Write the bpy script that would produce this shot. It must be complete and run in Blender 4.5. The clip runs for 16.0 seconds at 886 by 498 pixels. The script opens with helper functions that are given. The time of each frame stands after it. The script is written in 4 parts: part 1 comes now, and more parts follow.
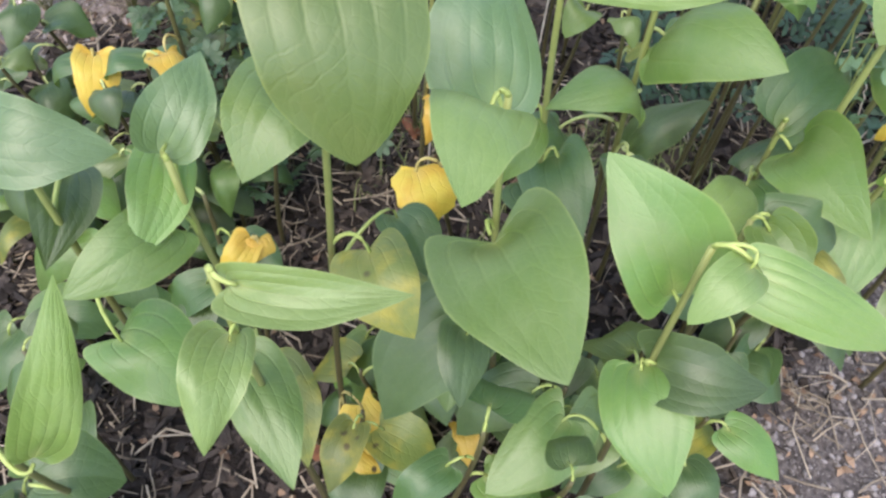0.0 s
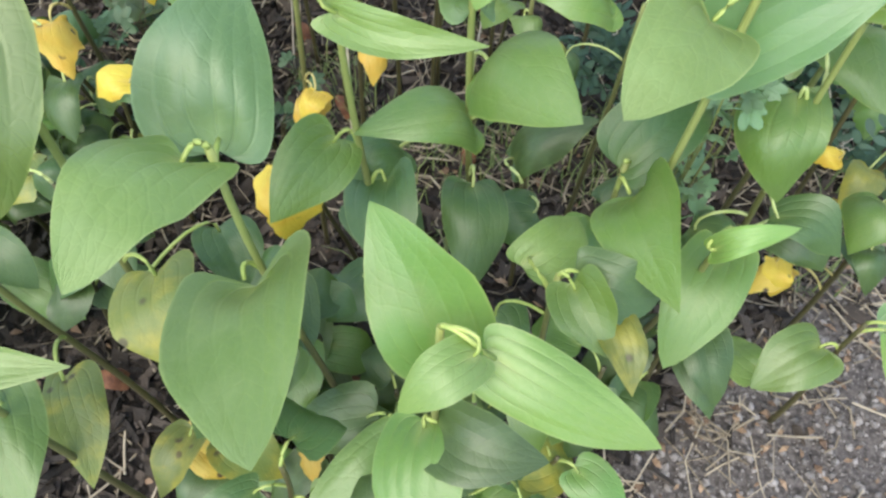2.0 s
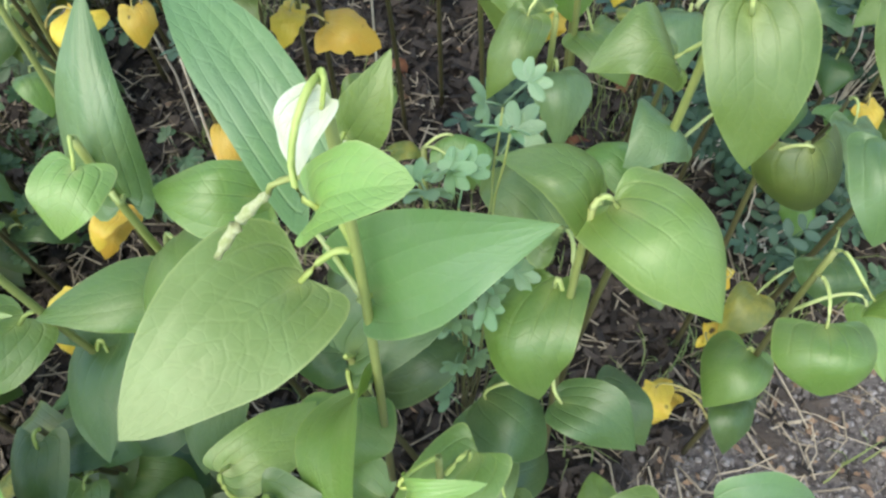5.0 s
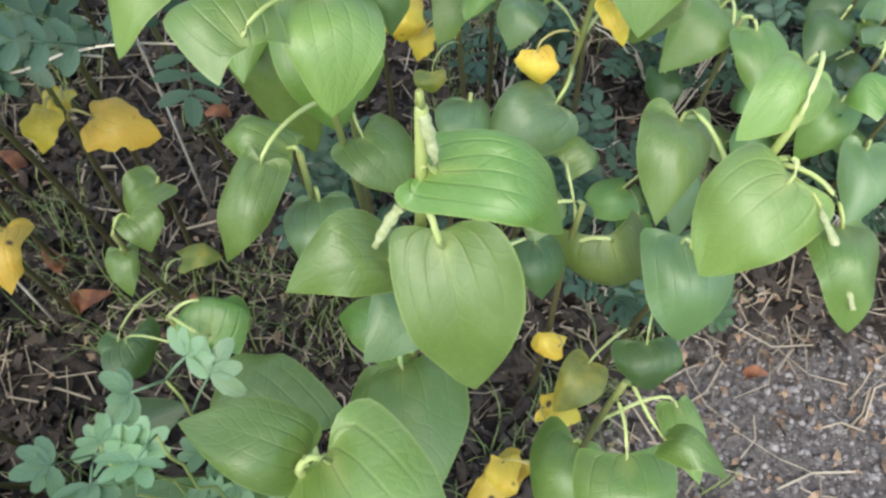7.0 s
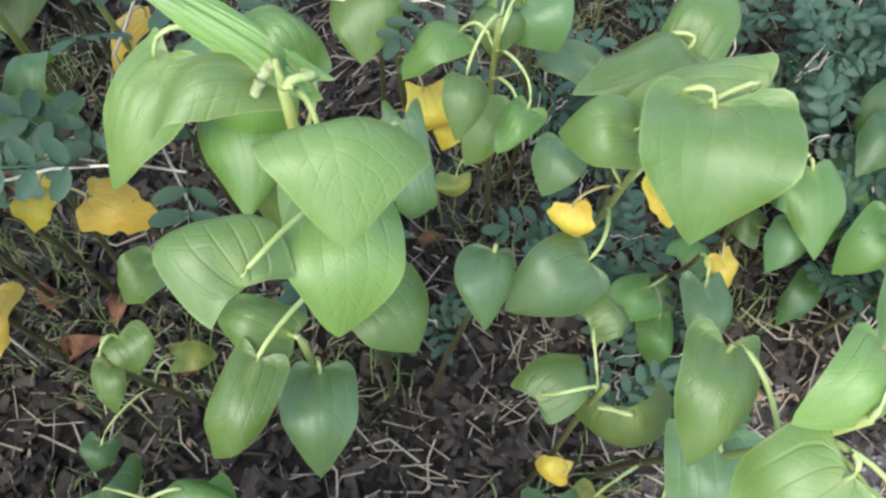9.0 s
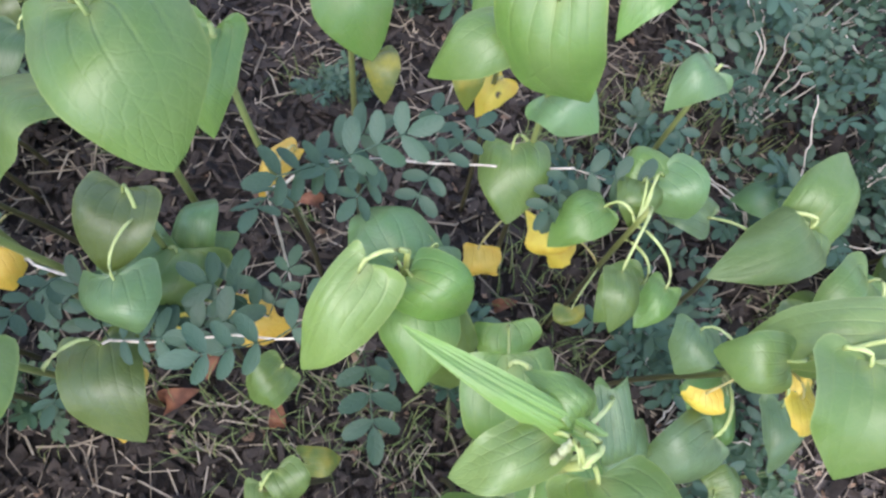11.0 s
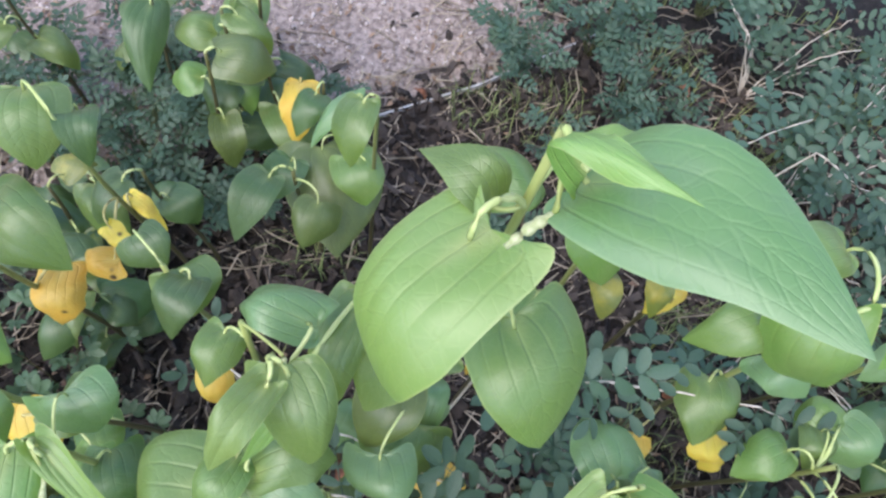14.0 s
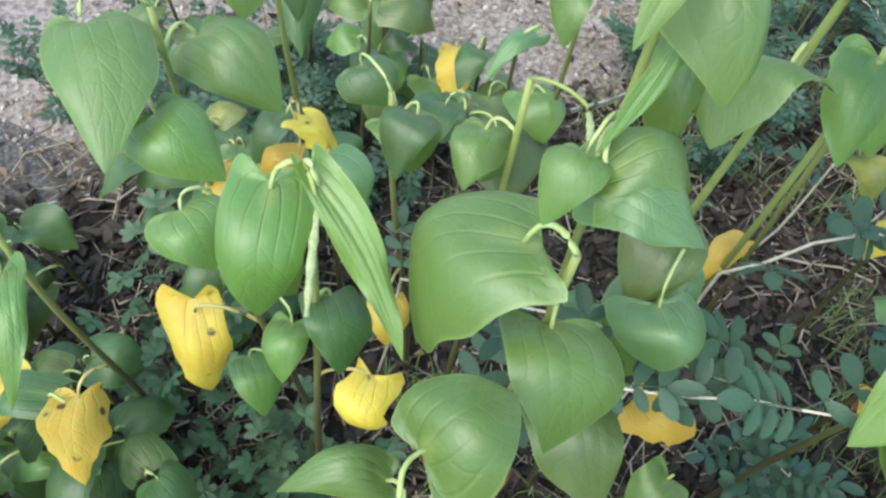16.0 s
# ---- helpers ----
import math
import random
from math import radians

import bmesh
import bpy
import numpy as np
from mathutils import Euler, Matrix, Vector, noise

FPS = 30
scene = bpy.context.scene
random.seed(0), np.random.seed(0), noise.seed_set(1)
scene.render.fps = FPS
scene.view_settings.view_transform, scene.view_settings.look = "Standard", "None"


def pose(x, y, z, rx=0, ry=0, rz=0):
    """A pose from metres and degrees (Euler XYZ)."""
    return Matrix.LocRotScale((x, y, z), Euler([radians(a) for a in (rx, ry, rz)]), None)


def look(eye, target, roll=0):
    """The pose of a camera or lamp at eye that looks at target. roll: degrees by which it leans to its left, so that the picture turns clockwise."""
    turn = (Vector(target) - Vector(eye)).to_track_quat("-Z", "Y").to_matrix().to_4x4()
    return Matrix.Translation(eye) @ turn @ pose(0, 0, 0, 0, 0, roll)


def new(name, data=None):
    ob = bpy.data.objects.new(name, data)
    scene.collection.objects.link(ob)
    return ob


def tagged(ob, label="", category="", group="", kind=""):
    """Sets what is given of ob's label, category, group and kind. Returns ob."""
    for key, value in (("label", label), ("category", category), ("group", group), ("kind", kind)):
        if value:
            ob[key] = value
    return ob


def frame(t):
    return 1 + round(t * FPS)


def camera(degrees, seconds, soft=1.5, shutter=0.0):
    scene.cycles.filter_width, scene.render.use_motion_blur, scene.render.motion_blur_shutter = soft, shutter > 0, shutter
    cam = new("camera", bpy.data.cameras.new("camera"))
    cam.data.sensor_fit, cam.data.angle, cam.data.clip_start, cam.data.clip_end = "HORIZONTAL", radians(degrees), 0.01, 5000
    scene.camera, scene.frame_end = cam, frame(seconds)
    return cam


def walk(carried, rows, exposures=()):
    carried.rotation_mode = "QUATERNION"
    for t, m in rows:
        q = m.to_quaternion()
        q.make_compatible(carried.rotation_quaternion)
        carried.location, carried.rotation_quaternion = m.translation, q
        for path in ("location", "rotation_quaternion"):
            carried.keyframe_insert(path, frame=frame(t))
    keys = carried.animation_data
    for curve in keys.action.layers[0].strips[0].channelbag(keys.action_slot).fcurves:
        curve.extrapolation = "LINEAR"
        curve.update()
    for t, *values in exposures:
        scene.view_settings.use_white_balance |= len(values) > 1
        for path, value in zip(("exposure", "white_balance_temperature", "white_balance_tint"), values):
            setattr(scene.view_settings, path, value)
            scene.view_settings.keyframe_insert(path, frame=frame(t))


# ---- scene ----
cam = camera(61.9, 16.0, soft=2.6)
PATH = [
    (0, (0.011, -0.012, 0.819), (-0.024, 1.163, -0.8), 2.9),
    (0.5, (0.055, 0.026, 0.818), (0.012, 1.172, -0.82), 3.3),
    (1, (0.092, 0.047, 0.82), (0.021, 1.157, -0.842), 3.1),
    (1.5, (0.131, 0.061, 0.82), (0.035, 1.133, -0.866), 3.1),
    (2, (0.166, 0.077, 0.826), (0.046, 1.125, -0.873), 3.1),
    (2.5, (0.215, 0.112, 0.829), (0.062, 1.142, -0.878), 2.4),
    (3, (0.252, 0.139, 0.829), (0.056, 1.162, -0.878), 2.0),
    (5.5, (0.37, 0.286, 0.843), (0.112, 1.265, -0.882), -2.6),
    (6, (0.392, 0.316, 0.846), (0.228, 1.287, -0.895), -1.7),
    (6.5, (0.41, 0.365, 0.843), (0.334, 1.311, -0.918), 0.3),
    (7, (0.423, 0.407, 0.854), (0.399, 1.328, -0.921), 2.6),
    (7.5, (0.416, 0.445, 0.865), (0.389, 1.343, -0.923), 3.6),
    (8, (0.414, 0.482, 0.869), (0.379, 1.357, -0.93), 5.2),
    (10.5, (0.316, 0.634, 0.929), (0.322, 1.325, -0.948), 10.7),
    (11, (0.259, 0.661, 0.968), (0.294, 1.325, -0.918), 15.0),
    (11.5, (0.197, 0.671, 0.994), (0.233, 1.342, -0.89), 18.0),
    (12, (0.14, 0.672, 0.994), (0.152, 1.355, -0.885), 18.9),
    (12.5, (0.103, 0.671, 1.008), (0.089, 1.376, -0.864), 18.7),
    (13, (0.085, 0.682, 1.035), (0.046, 1.417, -0.825), 18.0),
    (13.5, (0.078, 0.702, 1.06), (0.032, 1.471, -0.786), 18.4),
    (14, (0.068, 0.687, 1.065), (-0.003, 1.493, -0.764), 17.5),
    (14.5, (0.042, 0.633, 1.057), (-0.055, 1.494, -0.745), 16.5),
    (15, (0.002, 0.573, 1.026), (-0.134, 1.514, -0.733), 15.2),
    (15.5, (-0.008, 0.53, 0.936), (-0.225, 1.562, -0.764), 11.7),
    (16, (-0.001, 0.491, 0.869), (-0.305, 1.59, -0.774), 8.5),
]
walk(cam, [(t, look(eye, target, roll)) for t, eye, target, roll in PATH], [(0, 1.51, 6650, 16), (1, 1.53, 6650, 16), (2.5, 1.54, 6830, 1), (3, 1.54, 6830, 1), (5.5, 1.48, 6750, 4), (7, 1.47, 6740, 6), (8, 1.47, 6650, 0), (10.5, 1.62, 6200, 18), (12.5, 1.59, 6180, 18), (14.5, 1.47, 6230, 13), (15.2, 1.49, 6350, 0), (16, 1.48, 6380, -2)])

# ---- light: soft daylight in open shade, sky from above ----
SUN_UP, SUN_ROUND = radians(58), radians(200)
world = bpy.data.worlds.new("sky")
scene.world = world
world.use_nodes = True
wn, wl = world.node_tree.nodes, world.node_tree.links
sky = wn.new("ShaderNodeTexSky")
sky.sky_type, sky.sun_disc = "NISHITA", False
sky.sun_elevation, sky.sun_rotation = SUN_UP, SUN_ROUND
wn["Background"].inputs["Strength"].default_value = 0.15
wl.new(sky.outputs[0], wn["Background"].inputs[0])
sun = new("sun", bpy.data.lights.new("sun", "SUN"))
sun.data.energy, sun.data.angle, sun.data.color = 1.5, radians(55), (1.0, 0.94, 0.84)
sun.matrix_world = look((0, 0, 0), (-math.sin(SUN_ROUND) * math.cos(SUN_UP), -math.cos(SUN_ROUND) * math.cos(SUN_UP), -math.sin(SUN_UP)))


# ---- materials ----
def nodes_of(name):
    m = bpy.data.materials.new(name)
    m.use_nodes = True
    return m, m.node_tree.nodes, m.node_tree.links, m.node_tree.nodes["Principled BSDF"]


def calc(n, l, op, a, b=None, c=None):
    k = n.new("ShaderNodeMath")
    k.operation = op
    for i, v in enumerate((a, b, c)):
        if v is None:
            continue
        if isinstance(v, (int, float)):
            k.inputs[i].default_value = v
        else:
            l.new(v, k.inputs[i])
    return k.outputs[0]


def blend(n, l, f, a, b, mode="MIX"):
    k = n.new("ShaderNodeMix")
    k.data_type, k.blend_type = "RGBA", mode
    for s, v in ((k.inputs[0], f), (k.inputs[6], a), (k.inputs[7], b)):
        if isinstance(v, (int, float)):
            s.default_value = v
        elif isinstance(v, tuple):
            s.default_value = (*v, 1)
        else:
            l.new(v, s)
    return k.outputs[2]


def span(n, l, v, lo, hi, to0=0.0, to1=1.0):
    k = n.new("ShaderNodeMapRange")
    k.interpolation_type = "SMOOTHSTEP"
    l.new(v, k.inputs[0])
    for i, x in enumerate((lo, hi, to0, to1)):
        k.inputs[1 + i].default_value = x
    return k.outputs[0]


def noise_of(n, l, scale, detail=3.0, coord="Object", rough=0.55):
    c, k = n.new("ShaderNodeTexCoord"), n.new("ShaderNodeTexNoise")
    k.inputs["Scale"].default_value, k.inputs["Detail"].default_value, k.inputs["Roughness"].default_value = scale, detail, rough
    l.new(c.outputs[coord], k.inputs["Vector"])
    return k.outputs[0]


def leaf_material(name, base, vein, blotch, amount, gloss=0.36, spots=0.0, thin=0.35, sheen=0.6):
    m, n, l, p = nodes_of(name)
    uv = n.new("ShaderNodeTexCoord").outputs["UV"]
    sep = n.new("ShaderNodeSeparateXYZ")
    l.new(uv, sep.inputs[0])
    stray = calc(n, l, "MULTIPLY_ADD", noise_of(n, l, 45.0, 2.0), 0.14, -0.07)
    side = calc(n, l, "ABSOLUTE", calc(n, l, "ADD", calc(n, l, "MULTIPLY_ADD", sep.outputs[0], 2.0, -1.0), calc(n, l, "MULTIPLY", stray, 0.5)))
    u = sep.outputs[1]
    gap = calc(n, l, "MINIMUM", side, calc(n, l, "ABSOLUTE", calc(n, l, "SUBTRACT", side, 0.36)))
    gap = calc(n, l, "MINIMUM", gap, calc(n, l, "ABSOLUTE", calc(n, l, "SUBTRACT", side, 0.70)))
    gap = calc(n, l, "ADD", gap, calc(n, l, "MULTIPLY", stray, 0.12))
    line = span(n, l, gap, 0.0, 0.045, 1.0, 0.0)
    line = calc(n, l, "MULTIPLY", line, span(n, l, u, 0.0, 0.5, 1.0, 0.12))
    heart = span(n, l, calc(n, l, "ADD", u, calc(n, l, "MULTIPLY", side, 0.35)), 0.0, 0.26, 0.75, 0.0)
    # slanting side veins between the ribs
    slant = calc(n, l, "FRACT", calc(n, l, "ADD", calc(n, l, "MULTIPLY_ADD", u, 8.0, calc(n, l, "MULTIPLY", side, -2.6)), calc(n, l, "MULTIPLY", noise_of(n, l, 30.0, 2.0), 3.0)))
    slant = span(n, l, calc(n, l, "ABSOLUTE", calc(n, l, "SUBTRACT", slant, 0.5)), 0.0, 0.16, 1.0, 0.0)
    # net of fine veins
    net = n.new("ShaderNodeTexVoronoi")
    net.feature = "DISTANCE_TO_EDGE"
    net.inputs["Scale"].default_value = 170.0
    l.new(n.new("ShaderNodeTexCoord").outputs["Object"], net.inputs["Vector"])
    fine = span(n, l, net.outputs["Distance"], 0.0, 0.12, 1.0, 0.0)
    info = n.new("ShaderNodeObjectInfo").outputs["Random"]
    hue = n.new("ShaderNodeHueSaturation")
    hue.inputs["Color"].default_value = (*base, 1)
    l.new(calc(n, l, "MULTIPLY_ADD", info, 0.03, 0.494), hue.inputs["Hue"])
    l.new(calc(n, l, "MULTIPLY_ADD", info, 0.40, 0.74), hue.inputs["Value"])
    cloud = noise_of(n, l, 34.0, 4.0)
    col = blend(n, l, calc(n, l, "MULTIPLY", span(n, l, cloud, 0.42, 0.72), amount), hue.outputs[0], blotch)
    col = blend(n, l, calc(n, l, "MULTIPLY", fine, 0.045), col, vein)
    col = blend(n, l, calc(n, l, "MULTIPLY", slant, 0.035), col, vein)
    dull = span(n, l, noise_of(n, l, 9.0, 2.0), 0.35, 0.7, 0.0, 0.22)
    col = blend(n, l, dull, col, blotch)
    col = blend(n, l, calc(n, l, "MAXIMUM", calc(n, l, "MULTIPLY", line, 0.14), heart), col, vein)
    rim = calc(n, l, "MULTIPLY", span(n, l, side, 0.95, 1.0), 0.4)
    col = blend(n, l, rim, col, vein)
    if spots:
        v = n.new("ShaderNodeTexVoronoi")
        v.inputs["Scale"].default_value = 42.0
        l.new(n.new("ShaderNodeTexCoord").outputs["Object"], v.inputs["Vector"])
        dot = calc(n, l, "MULTIPLY", span(n, l, v.outputs["Distance"], 0.10, 0.2, 1.0, 0.0), span(n, l, noise_of(n, l, 25.0), 0.5, 0.56))
        col = blend(n, l, calc(n, l, "MULTIPLY", dot, spots), col, (0.05, 0.025, 0.008))
    l.new(col, p.inputs["Base Color"])
    l.new(calc(n, l, "MULTIPLY_ADD", cloud, 0.24, gloss + 0.03), p.inputs["Roughness"])
    p.inputs["Specular IOR Level"].default_value = 0.7
    p.inputs["Coat Weight"].default_value, p.inputs["Coat Roughness"].default_value, p.inputs["Coat IOR"].default_value = sheen, 0.42, 1.58
    bump = n.new("ShaderNodeBump")
    bump.inputs["Strength"].default_value, bump.inputs["Distance"].default_value = 0.5, 0.0014
    h = calc(n, l, "SUBTRACT", calc(n, l, "MULTIPLY", cloud, 1.6), calc(n, l, "ADD", calc(n, l, "MULTIPLY_ADD", slant, 0.20, calc(n, l, "MULTIPLY", fine, 0.10)), calc(n, l, "MULTIPLY", line, 1.15)))
    l.new(h, bump.inputs["Height"])
    l.new(bump.outputs[0], p.inputs["Normal"])
    through_it = n.new("ShaderNodeBsdfTranslucent")
    l.new(blend(n, l, 1.0, col, (1.3, 1.15, 0.45), "MULTIPLY"), through_it.inputs[0])
    l.new(bump.outputs[0], through_it.inputs["Normal"])
    mix = n.new("ShaderNodeMixShader")
    mix.inputs[0].default_value = thin
    l.new(p.outputs[0], mix.inputs[1])
    l.new(through_it.outputs[0], mix.inputs[2])
    l.new(mix.outputs[0], n["Material Output"].inputs[0])
    return m


def rough_material(name, a, b, scale, gloss=0.75, island=False, relief=0.4, grain=0.002):
    m, n, l, p = nodes_of(name)
    f = span(n, l, noise_of(n, l, scale, 6.0), 0.3, 0.7)
    if island:
        f = calc(n, l, "MULTIPLY_ADD", n.new("ShaderNodeNewGeometry").outputs["Random Per Island"], 0.7, calc(n, l, "MULTIPLY", f, 0.3))
    l.new(blend(n, l, f, a, b), p.inputs["Base Color"])
    p.inputs["Roughness"].default_value = gloss
    p.inputs["Specular IOR Level"].default_value = 0.3
    bump = n.new("ShaderNodeBump")
    bump.inputs["Strength"].default_value, bump.inputs["Distance"].default_value = relief, grain
    l.new(noise_of(n, l, scale * 4, 6.0), bump.inputs["Height"])
    l.new(bump.outputs[0], p.inputs["Normal"])
    return m


PALE = (0.34, 0.42, 0.13)
LEAF = {
    "g": leaf_material("leaf_green", (0.146, 0.248, 0.042), PALE, (0.18, 0.265, 0.085), 0.5),
    # bluer base colour carries the sky's reflection on upturned leaves
    "b": leaf_material("leaf_sky_tinted_green", (0.145, 0.250, 0.080), (0.28, 0.40, 0.18), (0.17, 0.27, 0.14), 0.5, 0.35),
    "l": leaf_material("leaf_young_green", (0.216, 0.335, 0.070), (0.44, 0.50, 0.20), (0.24, 0.35, 0.12), 0.5, 0.40),
    # older leaves at half the green's brightness: shade inside the foliage painted in
    "d": leaf_material("leaf_old_shaded_green", (0.066, 0.124, 0.024), (0.19, 0.27, 0.09), (0.10, 0.175, 0.055), 0.5, 0.42),
    "o": leaf_material("leaf_olive", (0.120, 0.180, 0.036), (0.28, 0.34, 0.09), (0.15, 0.195, 0.05), 0.5),
    "s": leaf_material("leaf_turning", (0.17, 0.22, 0.04), (0.38, 0.38, 0.10), (0.42, 0.36, 0.04), 0.9, 0.5, 0.8),
    "y": leaf_material("leaf_yellow", (0.66, 0.46, 0.06), (0.70, 0.54, 0.14), (0.62, 0.34, 0.03), 0.6, 0.5, 0.95, 0.25, sheen=0.25),
    "w": leaf_material("leaf_white", (0.74, 0.78, 0.66), (0.60, 0.70, 0.42), (0.80, 0.82, 0.74), 0.4, 0.5),
}
SAY = {
    "s": "yellowing green leaf with dark specks",
    "y": "bright yellow withering leaf with brown spots",
    "w": "white petal-like bract",
    "l": "pale young green leaf",
}


def stem_material():
    """Olive-brown near the soil, fresh yellow-green towards the top."""
    m, n, l, p = nodes_of("stem")
    z = n.new("ShaderNodeSeparateXYZ")
    l.new(n.new("ShaderNodeTexCoord").outputs["Object"], z.inputs[0])
    low = blend(n, l, noise_of(n, l, 70.0), (0.050, 0.040, 0.018), (0.095, 0.085, 0.03))
    top = blend(n, l, noise_of(n, l, 60.0), (0.22, 0.27, 0.07), (0.34, 0.37, 0.12))
    l.new(blend(n, l, span(n, l, z.outputs[2], 0.22, 0.58), low, top), p.inputs["Base Color"])
    p.inputs["Roughness"].default_value = 0.5
    return m


STEM = stem_material()
STEM_OLD = rough_material("stem_old", (0.08, 0.085, 0.035), (0.12, 0.13, 0.045), 60.0, 0.55)
STALK = rough_material("leaf_stalk_green", (0.36, 0.43, 0.14), (0.48, 0.53, 0.23), 60.0, 0.5)
STALK_FRESH = rough_material("leaf_stalk_fresh", (0.28, 0.36, 0.09), (0.38, 0.44, 0.14), 60.0, 0.5)
STALK_DRY = rough_material("leaf_stalk_yellow", (0.40, 0.34, 0.12), (0.50, 0.42, 0.16), 60.0, 0.5)
SPIKE = rough_material("flower_spike", (0.42, 0.47, 0.20), (0.60, 0.62, 0.36), 420.0, 0.6, relief=0.9)
SOIL = rough_material("soil", (0.010, 0.008, 0.007), (0.028, 0.022, 0.019), 55.0, 0.9, relief=0.9, grain=0.006)
SAND = rough_material("sandy_gravel", (0.05, 0.043, 0.041), (0.17, 0.148, 0.139), 140.0, 0.9, relief=0.9, grain=0.004)
CHIP = rough_material("bark_chip", (0.007, 0.0053, 0.0045), (0.092, 0.072, 0.059), 90.0, 0.8, True, 0.8, 0.003)
STONE = rough_material("gravel_stone", (0.06, 0.053, 0.050), (0.33, 0.30, 0.287), 120.0, 0.75, True, 0.5, 0.001)
DUST = rough_material("pale_pink_dust", (0.16, 0.125, 0.11), (0.40, 0.33, 0.295), 90.0, 0.9, relief=0.9, grain=0.004)
STONE_PALE = rough_material("pale_stone", (0.18, 0.145, 0.13), (0.62, 0.54, 0.50), 120.0, 0.75, True, 0.5, 0.001)
LITTER = rough_material("leaf_crumbs", (0.07, 0.040, 0.026), (0.34, 0.23, 0.15), 80.0, 0.75, True)
STRAW = rough_material("dry_stalk", (0.10, 0.075, 0.052), (0.50, 0.42, 0.31), 70.0, 0.7, True)
TWIG = rough_material("bare_twig", (0.50, 0.42, 0.33), (0.70, 0.63, 0.52), 80.0, 0.55)
DRY = rough_material("dry_leaf", (0.12, 0.05, 0.03), (0.28, 0.12, 0.06), 60.0, 0.7)
SHRUB = leaf_material("shrub_leaflet", (0.052, 0.112, 0.062), (0.12, 0.19, 0.11), (0.07, 0.135, 0.08), 0.6, 0.5, sheen=0.2)
CLOVER = leaf_material("weed_leaf", (0.23, 0.37, 0.19), (0.26, 0.37, 0.21), (0.19, 0.31, 0.18), 0.6, 0.55)
WEED = leaf_material("dark_weed_leaf", (0.062, 0.125, 0.052), (0.12, 0.19, 0.10), (0.075, 0.14, 0.065), 0.6, 0.55, sheen=0.4)
GRASS = rough_material("grass_blade", (0.10, 0.16, 0.05), (0.24, 0.26, 0.10), 40.0, 0.6, True)
EDGE = rough_material("edging_metal", (0.30, 0.29, 0.28), (0.52, 0.51, 0.49), 50.0, 0.4)


# ---- mesh helpers ----
def mesh_object(name, verts, faces, material, parent=None, uvs=None, smooth=True):
    me = bpy.data.meshes.new(name)
    me.from_pydata([tuple(v) for v in verts], [], faces)
    if uvs is not None:
        layer = me.uv_layers.new(name="UVMap").data
        for loop in me.loops:
            layer[loop.index].uv = uvs[loop.vertex_index]
    for poly in me.polygons:
        poly.use_smooth = smooth
    me.materials.append(material)
    ob = new(name, me)
    ob.parent = parent
    return ob


def tube(points, radii, sides=7):
    """Vertices and faces of a tapering tube along points."""
    pts = [Vector(p) for p in points]
    verts, faces = [], []
    for i, p in enumerate(pts):
        way = (pts[min(i + 1, len(pts) - 1)] - pts[max(i - 1, 0)]).normalized()
        a = way.orthogonal().normalized()
        b = way.cross(a)
        r = radii[i] if not isinstance(radii, float) else radii
        for k in range(sides):
            w = math.tau * k / sides
            verts.append(p + (a * math.cos(w) + b * math.sin(w)) * r)
    for i in range(len(pts) - 1):
        for k in range(sides):
            q = (k + 1) % sides
            faces.append((i * sides + k, i * sides + q, (i + 1) * sides + q, (i + 1) * sides + k))
    faces.append(tuple(range(sides))[::-1])
    faces.append(tuple(range((len(pts) - 1) * sides, len(pts) * sides)))
    return verts, faces


def bezier(a, b, c, d, n):
    a, b, c, d = Vector(a), Vector(b), Vector(c), Vector(d)
    return [a * (1 - t) ** 3 + b * 3 * t * (1 - t) ** 2 + c * 3 * t * t * (1 - t) + d * t ** 3 for t in (i / n for i in range(n + 1))]


def join(pieces):
    verts, faces = [], []
    for v, f in pieces:
        faces += [tuple(i + len(verts) for i in q) for q in f]
        verts += list(v)
    return verts, faces


RND = random.Random(11)


# ---- heart-leaved plants ----
ACROSS = (0.0, 0.10, 0.19, 0.28, 0.36, 0.45, 0.53, 0.62, 0.70, 0.80, 0.90, 0.96, 1.0)
ACROSS_FEW = (0.0, 0.18, 0.36, 0.53, 0.70, 0.86, 1.0)


